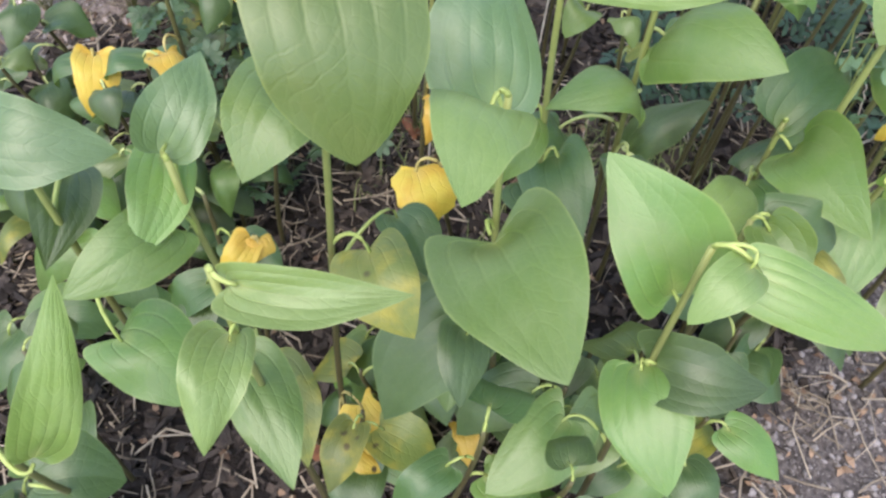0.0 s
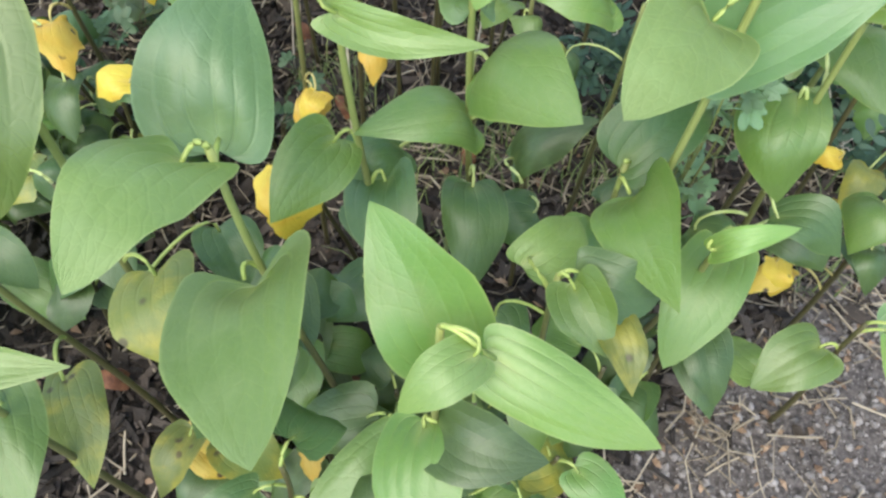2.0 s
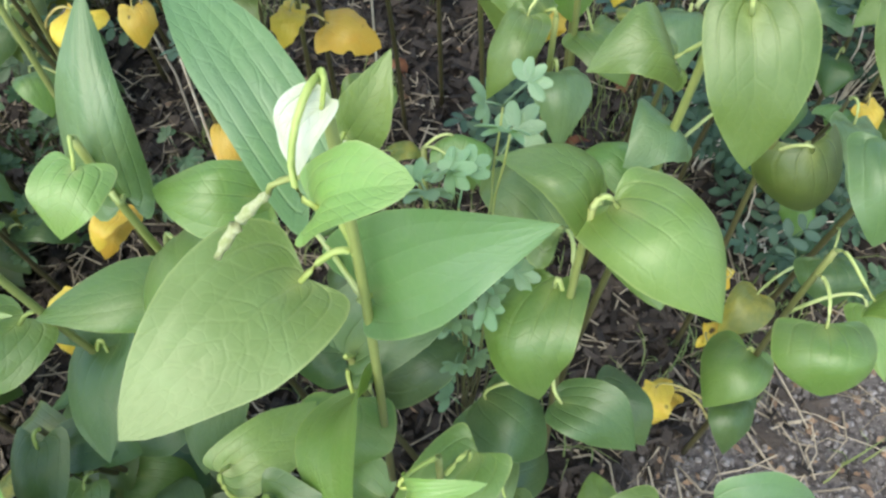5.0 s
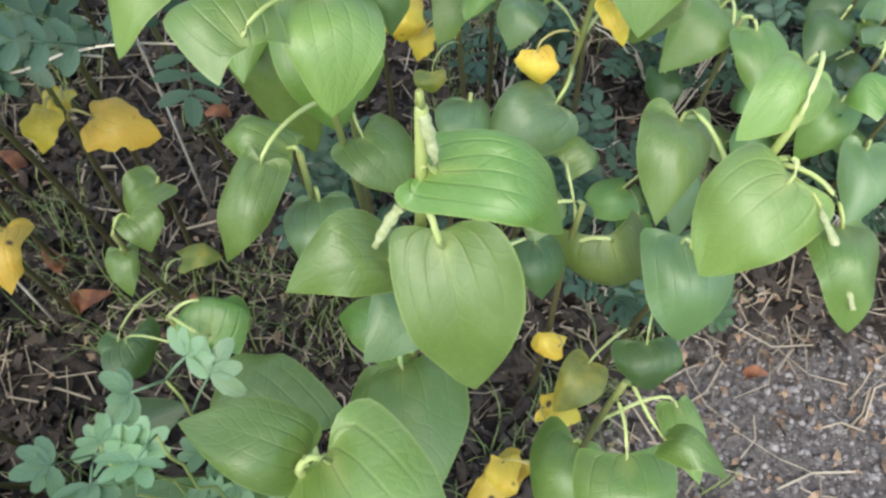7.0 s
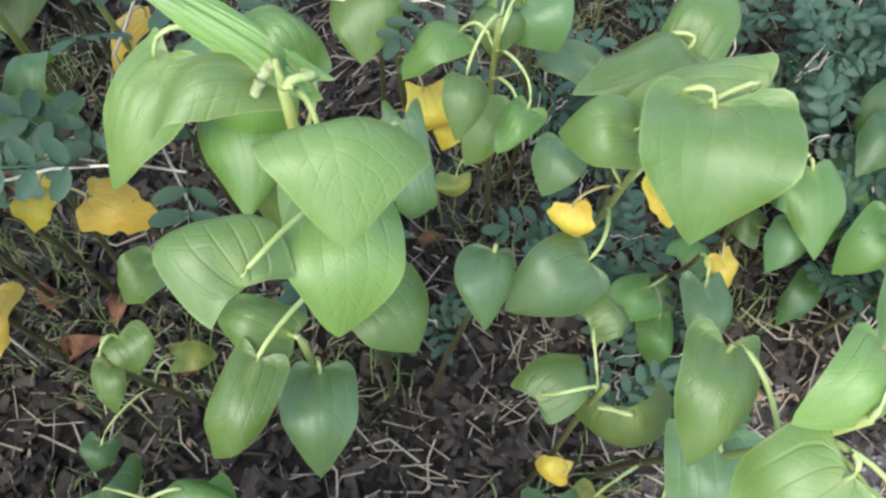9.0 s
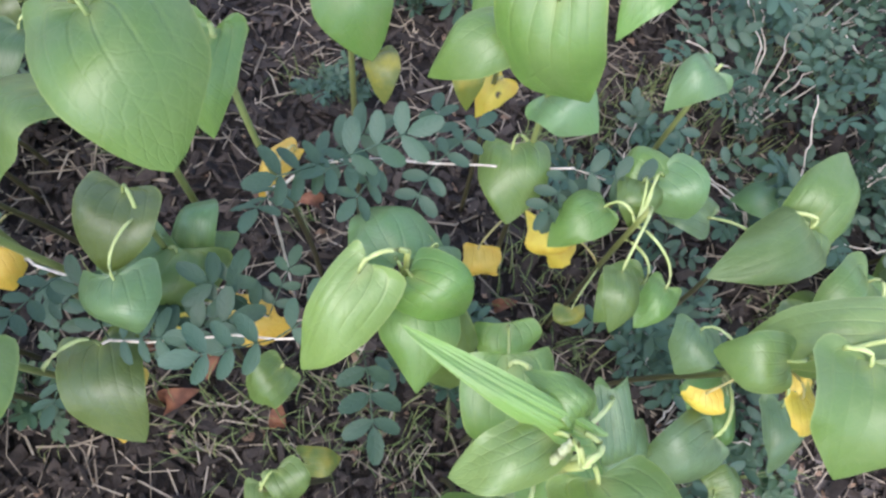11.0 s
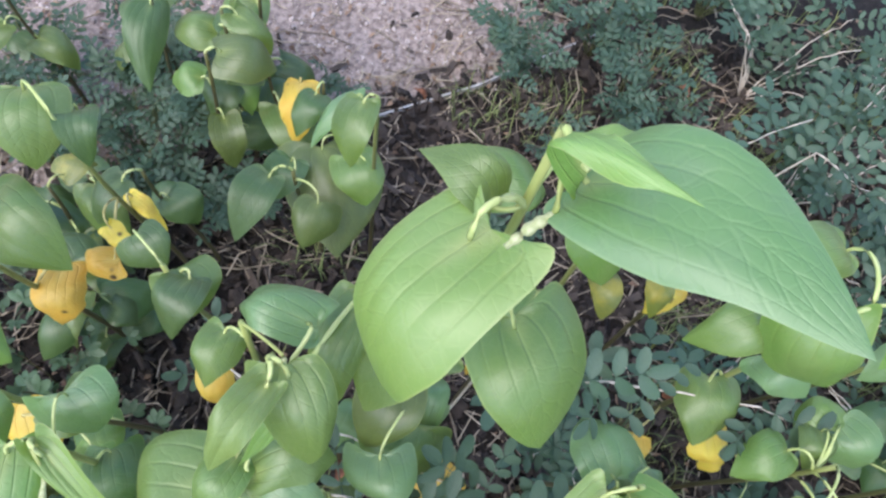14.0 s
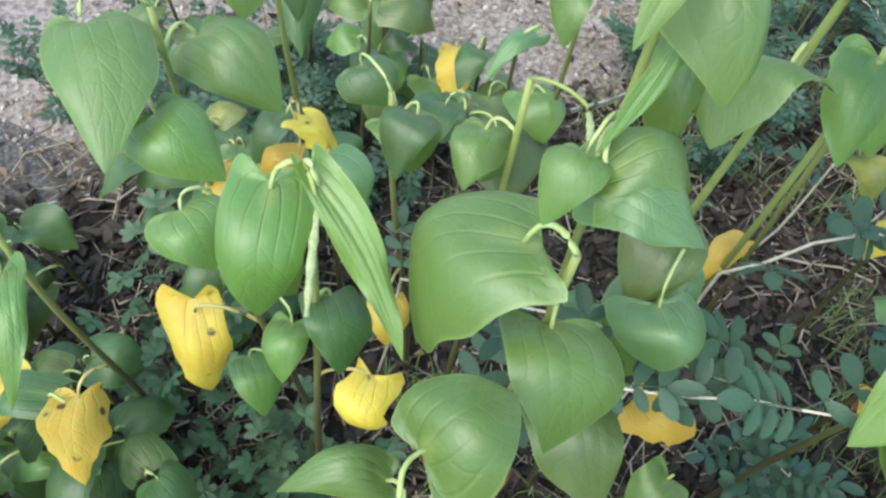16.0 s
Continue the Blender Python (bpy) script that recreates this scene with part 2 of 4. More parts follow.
def blade(base, tip, normal, width, rnd, rows=18, cuts=ACROSS, arch=None, cup=None, lobe=None, fold=None, full=None, ragged=0.025, droop=0.0):
    """A heart-shaped blade with a notch at its stalk, sunken arching veins and an uneven rim. droop: 0 for a held-out leaf, 1 for a limp one."""
    cuts = tuple(-c for c in cuts[:0:-1]) + cuts
    cols = len(cuts) - 1
    b, t, nrm = Vector(base), Vector(tip), Vector(normal).normalized()
    way = t - b
    size = way.length
    way.normalize()
    nrm = (nrm - way * nrm.dot(way)).normalized()
    across = way.cross(nrm)
    arch = rnd.uniform(0.06, 0.24) + droop * rnd.uniform(0.10, 0.20) if arch is None else arch
    cup = (rnd.uniform(-0.5, -0.1) - 0.35 * droop if rnd.random() < 0.7 + 0.25 * droop else rnd.uniform(0.05, 0.35)) if cup is None else cup
    lobe = rnd.uniform(0.13, 0.27) if lobe is None else lobe
    fold = rnd.uniform(-0.05, 0.30) * (1 - droop) if fold is None else fold
    full = rnd.uniform(0.72, 0.98) if full is None else full
    twist, sway = rnd.uniform(-0.3, 0.3) * (1 + droop), rnd.uniform(-0.09, 0.09)
    quilt, dimple = rnd.uniform(0.001, 0.008) + 0.0015 * (1 - droop), rnd.uniform(0.04, 0.11)
    lean, curl = rnd.uniform(-0.6, 0.6) * droop, rnd.uniform(0.0, 0.5) * droop
    wave, phase, often = rnd.uniform(0.012, 0.045) * (1 + 0.9 * droop), rnd.uniform(0, 6), rnd.uniform(6, 13)
    swell, turn, skew = rnd.uniform(0.010, 0.040), rnd.uniform(0, 6), rnd.uniform(-0.14, 0.14)
    calm = min(1.4, 0.075 / size)
    arch, fold, wave, swell, twist = arch * calm, fold * calm, wave * calm, swell * calm, twist * calm
    verts, uvs, faces = [], [], []
    for i in range(rows + 1):
        u = (i / rows) ** 1.35
        wide = max(math.sin(math.pi * u ** 0.6), 0.0) ** full
        back = lobe * max(math.sin(math.pi * min(u / 0.45, 1.0) ** 0.6), 0.0)
        for j in range(cols + 1):
            v = cuts[j]
            av = abs(v)
            half = width / 2 * (1 + (skew if v > 0 else -skew)) * (1 + ragged * math.sin(u * 11 + turn + v) + (ragged - 0.025) * math.sin(u * 29 + phase + 2 * v))
            x = v * wide * half
            y = u - back * av ** 1.4
            rib = min(av, abs(av - 0.36), abs(av - 0.70))
            z = arch * size * (math.sin(math.pi * y ** (0.85 - 0.12 * droop)) if y > 0 else math.pi * y * (1 - 1.1 * droop)) + cup * (1 + (lean if v > 0 else -lean)) * 2 * x * x / width * (1 - 0.5 * u)
            z -= curl * half * max(av - 0.6, 0.0) ** 2 * 2.5 * wide
            z -= dimple * size * math.exp(-((x / size) ** 2 + y * y) / 0.03)
            z += fold * abs(x) * (1 - 0.4 * u)
            z += quilt * size * (math.sin(min(rib / 0.17, 1.0) * math.pi / 2) - 0.6) * (1.25 - u) * min(1.0, wide + 0.2)
            z += wave * size * av ** 2.5 * wide * math.sin(u * often + phase + (2 if v > 0 else 0))
            z += swell * size * math.sin(5.5 * y + 3.1 * v + turn) * (0.25 + 0.75 * av) * wide
            x += sway * size * math.sin(math.pi * u)
            z += twist * x * u
            verts.append(b + across * x + way * y * size + nrm * z)
            uvs.append((v * 0.5 + 0.5, u))
    w = cols + 1
    for i in range(rows):
        for j in range(cols):
            faces.append((i * w + j, i * w + j + 1, (i + 1) * w + j + 1, (i + 1) * w + j))
    return verts, faces, uvs


def plant(x, y, top):
    """Begins a plant whose stem rises near (x, y) to the height top."""
    root = new("heart_leaf_plant")
    lean = RND.uniform(0, math.tau)
    foot = Vector((x + 0.03 * math.cos(lean), y + 0.03 * math.sin(lean) + 0.02, -0.01))
    root.location = (foot.x, foot.y, 0)
    return {"root": root, "foot": foot, "xy": Vector((x, y, 0)), "top": top, "leaves": [], "spikes": [], "kinds": []}


def leaf(p, base, tip, normal, width, kind, **shape):
    p["kinds"].append(kind)
    if kind == "y":
        shape.setdefault("ragged", RND.uniform(0.05, 0.14))
    base, tip, normal = Vector(base), Vector(tip), Vector(normal).normalized()
    # limp leaves further into the bed lie over like a cloth, their backs to the sky
    limp = shape.setdefault("droop", 0.0 if base.y < 0.42 else 0.85)
    lift = shape.pop("lift", 0.68 * limp)
    if lift:
        way = (tip - base).normalized()
        was = (normal - way * normal.dot(way)).normalized()
        normal = normal.lerp(Vector((0, 0, 1)), lift)
        normal = (normal - way * normal.dot(way)).normalized()
        width *= min(1.3, 1.0 / max(was.dot(normal), 0.5))
    verts, faces, uvs = blade(base, tip, normal, width, RND, **shape)
    at = p["root"].location
    ob = mesh_object("leaf", [v - at for v in verts], faces, LEAF[kind], p["root"], uvs)
    if kind in SAY:
        tagged(ob, SAY[kind])
    p["leaves"].append((base, tip, ob, normal, kind))
    return ob


def spike(p, base, tip):
    """A thin drooping flower spike, knobbly along its length."""
    b, t = Vector(base), Vector(tip)
    p["spikes"].append(b)
    mid = (b + t) / 2 + Vector((0, 0, 0.006))
    pts = bezier(b, b.lerp(mid, 0.7), mid.lerp(t, 0.3), t, 12)
    v, f = tube(pts, [0.0013 + 0.0004 * math.sin(i * 2.1) + 0.0009 * math.sin(math.pi * i / 12) for i in range(13)], 8)
    at = p["root"].location
    tagged(mesh_object("flower_spike", [q - at for q in v], f, SPIKE, p["root"]), "pale green drooping flower spike")


def finish(p, label=""):
    """The stem through the leaf bases, with a curved stalk to every leaf."""
    at, foot = p["root"].location, p["foot"]
    bases = [row[0] for row in p["leaves"]] + p["spikes"]
    high = max(b.z for b in bases)
    crown = Vector((p["xy"].x, p["xy"].y, high))
    line = bezier(foot, foot + Vector((0, 0, high * 0.45)), crown - Vector((0, 0, high * 0.35)), crown, 14)
    thick = [0.0035 - 0.0013 * i / 14 for i in range(15)]
    pieces = [tube(line, thick, 7)]
    for b, t, ob, up, kind in p["leaves"]:
        want = b.z - 0.010
        start = min(line, key=lambda q: abs(q.z - want) + 0.2 * (q - b).length)
        d = (t - b).normalized()
        away = b - start
        pull = max(away.length, 0.014)
        near = min(pull, 0.028)
        pts = bezier(start, start + Vector((0, 0, min(0.4 * pull, 0.018))) + away * 0.2, b - d * 0.55 * near + up * 0.30 * near + Vector((0, 0, 0.25 * near)), b + d * 0.004 - up * 0.0006, 9)
        thin = min(1.0, 0.35 + (t - b).length * 9)
        v, f = tube(pts, [(0.0019 - 0.0006 * i / 9) * thin for i in range(10)], 6)
        tagged(mesh_object("leaf_stalk", [q - at for q in v], f, STALK_DRY if kind == "y" else STALK_FRESH if b.y < 0.42 else STALK, ob), "pale green curved leaf stalk")
    for b in p["spikes"]:
        start = min(line, key=lambda q: (q - b).length)
        pieces.append(tube(bezier(start, start.lerp(b, 0.3) + Vector((0, 0, 0.01)), b + Vector((0, 0, 0.008)), b, 6), 0.0012, 6))
    v, f = join(pieces)
    mesh_object("stem", [q - at for q in v], f, STEM, p["root"])
    kinds = p["kinds"]
    if not label:
        if kinds and all(k == "y" for k in kinds):
            label = "dying plant with yellow spotted leaves in bark mulch"
        elif "w" in kinds:
            label = "flowering plant with white bracts and heart-shaped green leaves"
        elif "y" in kinds or "s" in kinds:
            label = "heart-leaved plant with green and yellowing leaves in mulch"
        elif p["spikes"]:
            label = "heart-leaved plant with ribbed green leaves and drooping flower spikes"
        elif high > 0.45:
            label = "tall heart-leaved plant with ribbed leaves on slender stem"
        else:
            label = "low heart-leaved plant with drooping green leaves in mulch"
    tagged(p["root"], label, "plant", "heart-leaved plants in the bed")


# ---- the plants ----
p = plant(0.082, 0.839, 0.854)
leaf(p, (0.092, 0.827, 0.854), (0.122, 0.801, 0.897), (-0.86, -0.27, 0.44), 0.014, "l")
leaf(p, (0.093, 0.829, 0.845), (0.186, 0.788, 0.877), (-0.45, -0.39, 0.81), 0.052, "b", lobe=0.12, full=0.92, cup=-0.15, fold=0.0)
spike(p, (0.090, 0.814, 0.840), (0.079, 0.800, 0.831))
leaf(p, (0.066, 0.807, 0.819), (0.054, 0.757, 0.746), (-0.60, -0.60, 0.52), 0.058, "l", arch=0.36, cup=-0.35, lobe=0.24, full=0.48, fold=0.0, droop=0.2, lift=0.0)
leaf(p, (0.070, 0.830, 0.796), (0.033, 0.838, 0.806), (0.15, -0.47, 0.87), 0.025, "g")
leaf(p, (0.096, 0.896, 0.757), (0.130, 0.923, 0.755), (0.30, -0.31, 0.90), 0.022, "l")
leaf(p, (0.102, 0.822, 0.707), (0.143, 0.776, 0.665), (0.22, -0.55, 0.81), 0.066, "g", arch=0.26, lift=0.0)
leaf(p, (0.055, 0.903, 0.690), (0.096, 0.923, 0.672), (0.53, -0.45, 0.72), 0.038, "g")
leaf(p, (0.068, 0.817, 0.638), (0.045, 0.766, 0.619), (-0.45, 0.09, 0.89), 0.060, "g", arch=0.30, lift=0.0)
finish(p)
p = plant(0.001, 0.753, 0.720)
leaf(p, (0.010, 0.752, 0.720), (0.034, 0.721, 0.680), (0.50, -0.51, 0.70), 0.039, "g")
spike(p, (0.006, 0.755, 0.704), (0.027, 0.740, 0.695))
spike(p, (-0.006, 0.763, 0.688), (-0.004, 0.746, 0.679))
leaf(p, (0.005, 0.786, 0.684), (-0.039, 0.790, 0.660), (-0.47, -0.38, 0.80), 0.032, "b")
leaf(p, (0.006, 0.742, 0.726), (-0.004, 0.699, 0.709), (0.33, -0.09, 0.94), 0.020, "l", fold=0.5)
leaf(p, (0.015, 0.763, 0.699), (-0.004, 0.709, 0.646), (-0.34, -0.24, 0.91), 0.012, "g", fold=0.7, arch=0.04)
leaf(p, (0.019, 0.821, 0.648), (0.026, 0.769, 0.596), (-0.07, -0.71, 0.70), 0.033, "g")
leaf(p, (-0.007, 0.714, 0.643), (-0.013, 0.679, 0.630), (0.09, -0.37, 0.92), 0.028, "g")
leaf(p, (0.003, 0.707, 0.640), (0.042, 0.735, 0.621), (0.43, 0.02, 0.90), 0.041, "g")
leaf(p, (0.002, 0.711, 0.632), (0.053, 0.703, 0.624), (0.00, -0.68, 0.73), 0.034, "b")
finish(p)
p = plant(0.411, 0.546, 0.677)
spike(p, (0.410, 0.547, 0.677), (0.416, 0.540, 0.657))
leaf(p, (0.414, 0.545, 0.645), (0.463, 0.538, 0.620), (0.29, -0.61, 0.74), 0.029, "g")
spike(p, (0.408, 0.543, 0.633), (0.395, 0.530, 0.615))
leaf(p, (0.418, 0.534, 0.617), (0.437, 0.499, 0.550), (-0.08, -0.89, 0.45), 0.048, "g", full=0.85, arch=0.10, cup=-0.25, lift=0.0, droop=0.1)
leaf(p, (0.398, 0.549, 0.567), (0.354, 0.530, 0.567), (0.26, -0.59, 0.77), 0.033, "g")
leaf(p, (0.411, 0.558, 0.501), (0.384, 0.520, 0.510), (-0.14, -0.67, 0.73), 0.039, "b")
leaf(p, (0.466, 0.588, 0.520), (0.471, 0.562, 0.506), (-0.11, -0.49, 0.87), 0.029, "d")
leaf(p, (0.400, 0.534, 0.469), (0.422, 0.468, 0.452), (-0.34, -0.52, 0.79), 0.062, "g")
leaf(p, (0.402, 0.544, 0.465), (0.359, 0.569, 0.447), (-0.43, -0.11, 0.90), 0.038, "g")
finish(p)
p = plant(0.337, 0.690, 0.665)
spike(p, (0.332, 0.699, 0.665), (0.325, 0.688, 0.656))
leaf(p, (0.343, 0.703, 0.656), (0.253, 0.726, 0.688), (0.24, -0.35, 0.91), 0.015, "l", fold=0.7, arch=0.05)
leaf(p, (0.326, 0.702, 0.656), (0.287, 0.676, 0.639), (-0.17, -0.34, 0.93), 0.028, "l")
leaf(p, (0.348, 0.687, 0.650), (0.367, 0.643, 0.646), (0.11, -0.60, 0.80), 0.058, "l")
leaf(p, (0.339, 0.709, 0.647), (0.309, 0.725, 0.654), (0.02, -0.31, 0.95), 0.020, "g")
leaf(p, (0.320, 0.645, 0.592), (0.294, 0.672, 0.569), (-0.39, 0.34, 0.86), 0.049, "g")
leaf(p, (0.370, 0.737, 0.582), (0.378, 0.722, 0.519), (0.21, -0.94, 0.25), 0.020, "b")
leaf(p, (0.346, 0.696, 0.574), (0.356, 0.642, 0.541), (0.17, -0.48, 0.86), 0.054, "l", full=0.75)
leaf(p, (0.313, 0.634, 0.506), (0.295, 0.587, 0.472), (0.16, -0.62, 0.77), 0.032, "g")
finish(p)
p = plant(0.314, 0.939, 0.660)
leaf(p, (0.348, 0.943, 0.660), (0.331, 0.906, 0.647), (-0.29, -0.20, 0.94), 0.028, "g")
leaf(p, (0.296, 0.923, 0.652), (0.337, 0.917, 0.568), (-0.09, -1.00, 0.02), 0.067, "g", lift=0.0, droop=0.5)
leaf(p, (0.300, 0.981, 0.648), (0.255, 0.942, 0.628), (-0.07, -0.37, 0.93), 0.041, "g")
leaf(p, (0.284, 0.942, 0.598), (0.235, 0.911, 0.567), (-0.25, -0.46, 0.85), 0.040, "g")
leaf(p, (0.318, 0.946, 0.527), (0.356, 0.925, 0.522), (-0.22, -0.56, 0.80), 0.038, "b")
leaf(p, (0.305, 0.938, 0.455), (0.314, 0.882, 0.428), (-0.31, -0.44, 0.84), 0.056, "g")
leaf(p, (0.355, 0.925, 0.350), (0.361, 0.909, 0.312), (0.15, -0.91, 0.40), 0.042, "y")
leaf(p, (0.306, 0.915, 0.273), (0.309, 0.897, 0.236), (0.07, -0.90, 0.44), 0.041, "y")
finish(p)
p = plant(0.162, 0.997, 0.643)
leaf(p, (0.136, 0.979, 0.643), (0.127, 0.948, 0.627), (-0.01, -0.45, 0.89), 0.034, "g")
leaf(p, (0.164, 1.023, 0.525), (0.186, 0.971, 0.476), (-0.06, -0.69, 0.72), 0.062, "g")
leaf(p, (0.185, 0.989, 0.462), (0.200, 0.952, 0.449), (-0.13, -0.38, 0.92), 0.028, "s")
finish(p)
p = plant(-0.124, 0.681, 0.629)
leaf(p, (-0.137, 0.671, 0.598), (-0.128, 0.633, 0.542), (0.25, -0.22, 0.94), 0.042, "g")
spike(p, (-0.112, 0.669, 0.596), (-0.096, 0.626, 0.577))
leaf(p, (-0.139, 0.714, 0.565), (-0.117, 0.700, 0.539), (0.62, -0.32, 0.71), 0.056, "b")
leaf(p, (-0.117, 0.677, 0.608), (-0.053, 0.638, 0.546), (-0.05, -0.18, 0.98), 0.020, "l", fold=0.6, arch=0.05)
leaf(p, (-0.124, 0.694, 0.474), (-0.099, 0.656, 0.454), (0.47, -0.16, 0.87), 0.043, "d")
leaf(p, (-0.095, 0.690, 0.385), (-0.100, 0.668, 0.345), (0.27, -0.62, 0.74), 0.040, "y")
finish(p)
p = plant(-0.050, 0.791, 0.625)
spike(p, (-0.015, 0.781, 0.602), (-0.005, 0.756, 0.593))
leaf(p, (-0.069, 0.792, 0.555), (-0.067, 0.753, 0.540), (0.14, -0.36, 0.92), 0.033, "g")
spike(p, (-0.063, 0.750, 0.494), (-0.049, 0.715, 0.482))
finish(p)
p = plant(0.120, 0.877, 0.619)
leaf(p, (0.119, 0.879, 0.619), (0.123, 0.837, 0.572), (-0.26, -0.73, 0.63), 0.037, "g")
leaf(p, (0.132, 0.920, 0.401), (0.108, 0.880, 0.365), (-0.17, -0.60, 0.78), 0.023, "y")
finish(p)
p = plant(-0.068, 0.294, 0.601)
leaf(p, (-0.049, 0.256, 0.644), (-0.037, 0.213, 0.568), (0.41, -0.77, 0.49), 0.078, "o")
leaf(p, (-0.088, 0.289, 0.545), (-0.104, 0.237, 0.521), (0.33, -0.49, 0.81), 0.052, "g")
leaf(p, (-0.051, 0.292, 0.394), (-0.013, 0.238, 0.366), (0.02, -0.45, 0.89), 0.060, "s")
leaf(p, (-0.040, 0.360, 0.351), (-0.011, 0.317, 0.327), (0.39, -0.22, 0.89), 0.050, "d")
leaf(p, (-0.070, 0.283, 0.140), (-0.033, 0.249, 0.102), (0.27, -0.57, 0.78), 0.042, "y")
leaf(p, (-0.085, 0.267, 0.120), (-0.097, 0.256, 0.100), (-0.20, -0.82, 0.54), 0.022, "y")
leaf(p, (-0.082, 0.251, 0.120), (-0.046, 0.231, 0.106), (0.24, -0.22, 0.95), 0.027, "y")
finish(p)
p = plant(0.005, 0.694, 0.600)
leaf(p, (-0.018, 0.694, 0.600), (-0.056, 0.661, 0.528), (-0.26, 0.16, 0.95), 0.074, "g", full=0.55, arch=0.40, cup=-0.4, lift=0.0, droop=1.0)
leaf(p, (0.006, 0.689, 0.546), (0.025, 0.633, 0.521), (0.47, -0.36, 0.81), 0.067, "g")
leaf(p, (0.035, 0.730, 0.409), (0.081, 0.668, 0.379), (0.22, -0.28, 0.93), 0.063, "o")
leaf(p, (-0.006, 0.720, 0.231), (0.008, 0.665, 0.201), (0.02, -0.28, 0.96), 0.037, "y")
finish(p)
p = plant(0.279, 0.394, 0.670)
leaf(p, (0.283, 0.386, 0.686), (0.274, 0.376, 0.662), (0.07, -0.20, 0.98), 0.016, "w")
leaf(p, (0.278, 0.403, 0.649), (0.293, 0.417, 0.678), (0.29, -0.24, 0.93), 0.020, "l")
leaf(p, (0.260, 0.383, 0.583), (0.216, 0.305, 0.584), (0.37, -0.20, 0.91), 0.059, "l")
leaf(p, (0.278, 0.407, 0.644), (0.274, 0.400, 0.640), (0.07, -0.20, 0.98), 0.010, "w")
spike(p, (0.260, 0.378, 0.646), (0.245, 0.360, 0.630))
leaf(p, (0.258, 0.406, 0.615), (0.169, 0.486, 0.639), (0.35, -0.38, 0.86), 0.037, "b")
leaf(p, (0.284, 0.360, 0.670), (0.316, 0.359, 0.693), (0.07, -0.21, 0.97), 0.026, "l", full=0.6)
leaf(p, (0.215, 0.438, 0.544), (0.157, 0.431, 0.546), (0.11, -0.72, 0.69), 0.034, "g")
leaf(p, (0.275, 0.398, 0.541), (0.354, 0.410, 0.610), (-0.36, -0.76, 0.54), 0.055, "b")
finish(p)
p = plant(0.135, 0.427, 0.584)
leaf(p, (0.144, 0.413, 0.584), (0.141, 0.386, 0.564), (0.30, -0.58, 0.75), 0.033, "l")
leaf(p, (0.142, 0.425, 0.538), (0.123, 0.488, 0.616), (0.63, -0.52, 0.58), 0.036, "b")
leaf(p, (0.146, 0.436, 0.485), (0.207, 0.357, 0.522), (-0.79, -0.39, 0.46), 0.053, "g")
leaf(p, (0.143, 0.433, 0.430), (0.067, 0.385, 0.451), (0.51, -0.52, 0.68), 0.044, "g")
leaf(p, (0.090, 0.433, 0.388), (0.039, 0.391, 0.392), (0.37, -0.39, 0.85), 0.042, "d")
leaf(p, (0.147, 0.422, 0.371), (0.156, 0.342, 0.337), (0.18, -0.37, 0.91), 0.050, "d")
finish(p)
p = plant(0.064, 0.389, 0.581)
leaf(p, (0.072, 0.352, 0.581), (0.153, 0.342, 0.582), (-0.10, -0.76, 0.65), 0.022, "l")
leaf(p, (0.044, 0.401, 0.565), (-0.017, 0.373, 0.578), (0.44, -0.64, 0.63), 0.026, "l")
leaf(p, (0.056, 0.386, 0.445), (0.023, 0.326, 0.421), (0.38, -0.51, 0.77), 0.051, "g")
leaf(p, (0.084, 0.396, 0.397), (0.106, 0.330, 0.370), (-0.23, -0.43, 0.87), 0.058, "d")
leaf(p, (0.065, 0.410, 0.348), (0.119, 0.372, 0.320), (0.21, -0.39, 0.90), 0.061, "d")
finish(p)
p = plant(0.581, 0.632, 0.580)
leaf(p, (0.590, 0.665, 0.580), (0.558, 0.630, 0.560), (-0.15, -0.37, 0.92), 0.033, "l")
leaf(p, (0.585, 0.613, 0.555), (0.553, 0.582, 0.506), (-0.47, -0.58, 0.67), 0.058, "l")
spike(p, (0.599, 0.600, 0.550), (0.614, 0.555, 0.535))
leaf(p, (0.617, 0.601, 0.535), (0.620, 0.551, 0.516), (-0.47, -0.35, 0.81), 0.031, "g")
leaf(p, (0.548, 0.676, 0.519), (0.536, 0.617, 0.495), (-0.27, -0.32, 0.91), 0.041, "g")
leaf(p, (0.575, 0.649, 0.425), (0.586, 0.599, 0.367), (-0.33, -0.75, 0.58), 0.059, "b")
leaf(p, (0.579, 0.618, 0.313), (0.587, 0.587, 0.290), (-0.29, -0.63, 0.72), 0.050, "d")
leaf(p, (0.555, 0.634, 0.218), (0.524, 0.590, 0.198), (-0.14, -0.32, 0.94), 0.042, "s")
finish(p)
p = plant(-0.024, 0.566, 0.575)
leaf(p, (-0.025, 0.591, 0.575), (0.003, 0.628, 0.582), (-0.09, 0.01, 1.00), 0.054, "g")
leaf(p, (-0.038, 0.592, 0.518), (-0.083, 0.565, 0.522), (0.22, -0.20, 0.95), 0.024, "g")
leaf(p, (-0.009, 0.529, 0.330), (-0.015, 0.501, 0.308), (0.05, -0.63, 0.77), 0.025, "y")
leaf(p, (-0.022, 0.553, 0.300), (-0.028, 0.510, 0.275), (0.39, -0.51, 0.77), 0.029, "y")
finish(p)
p = plant(-0.293, 0.786, 0.562)
leaf(p, (-0.326, 0.762, 0.562), (-0.254, 0.678, 0.535), (0.29, -0.06, 0.96), 0.065, "g")
leaf(p, (-0.264, 0.735, 0.530), (-0.209, 0.722, 0.506), (0.27, -0.45, 0.85), 0.052, "g")
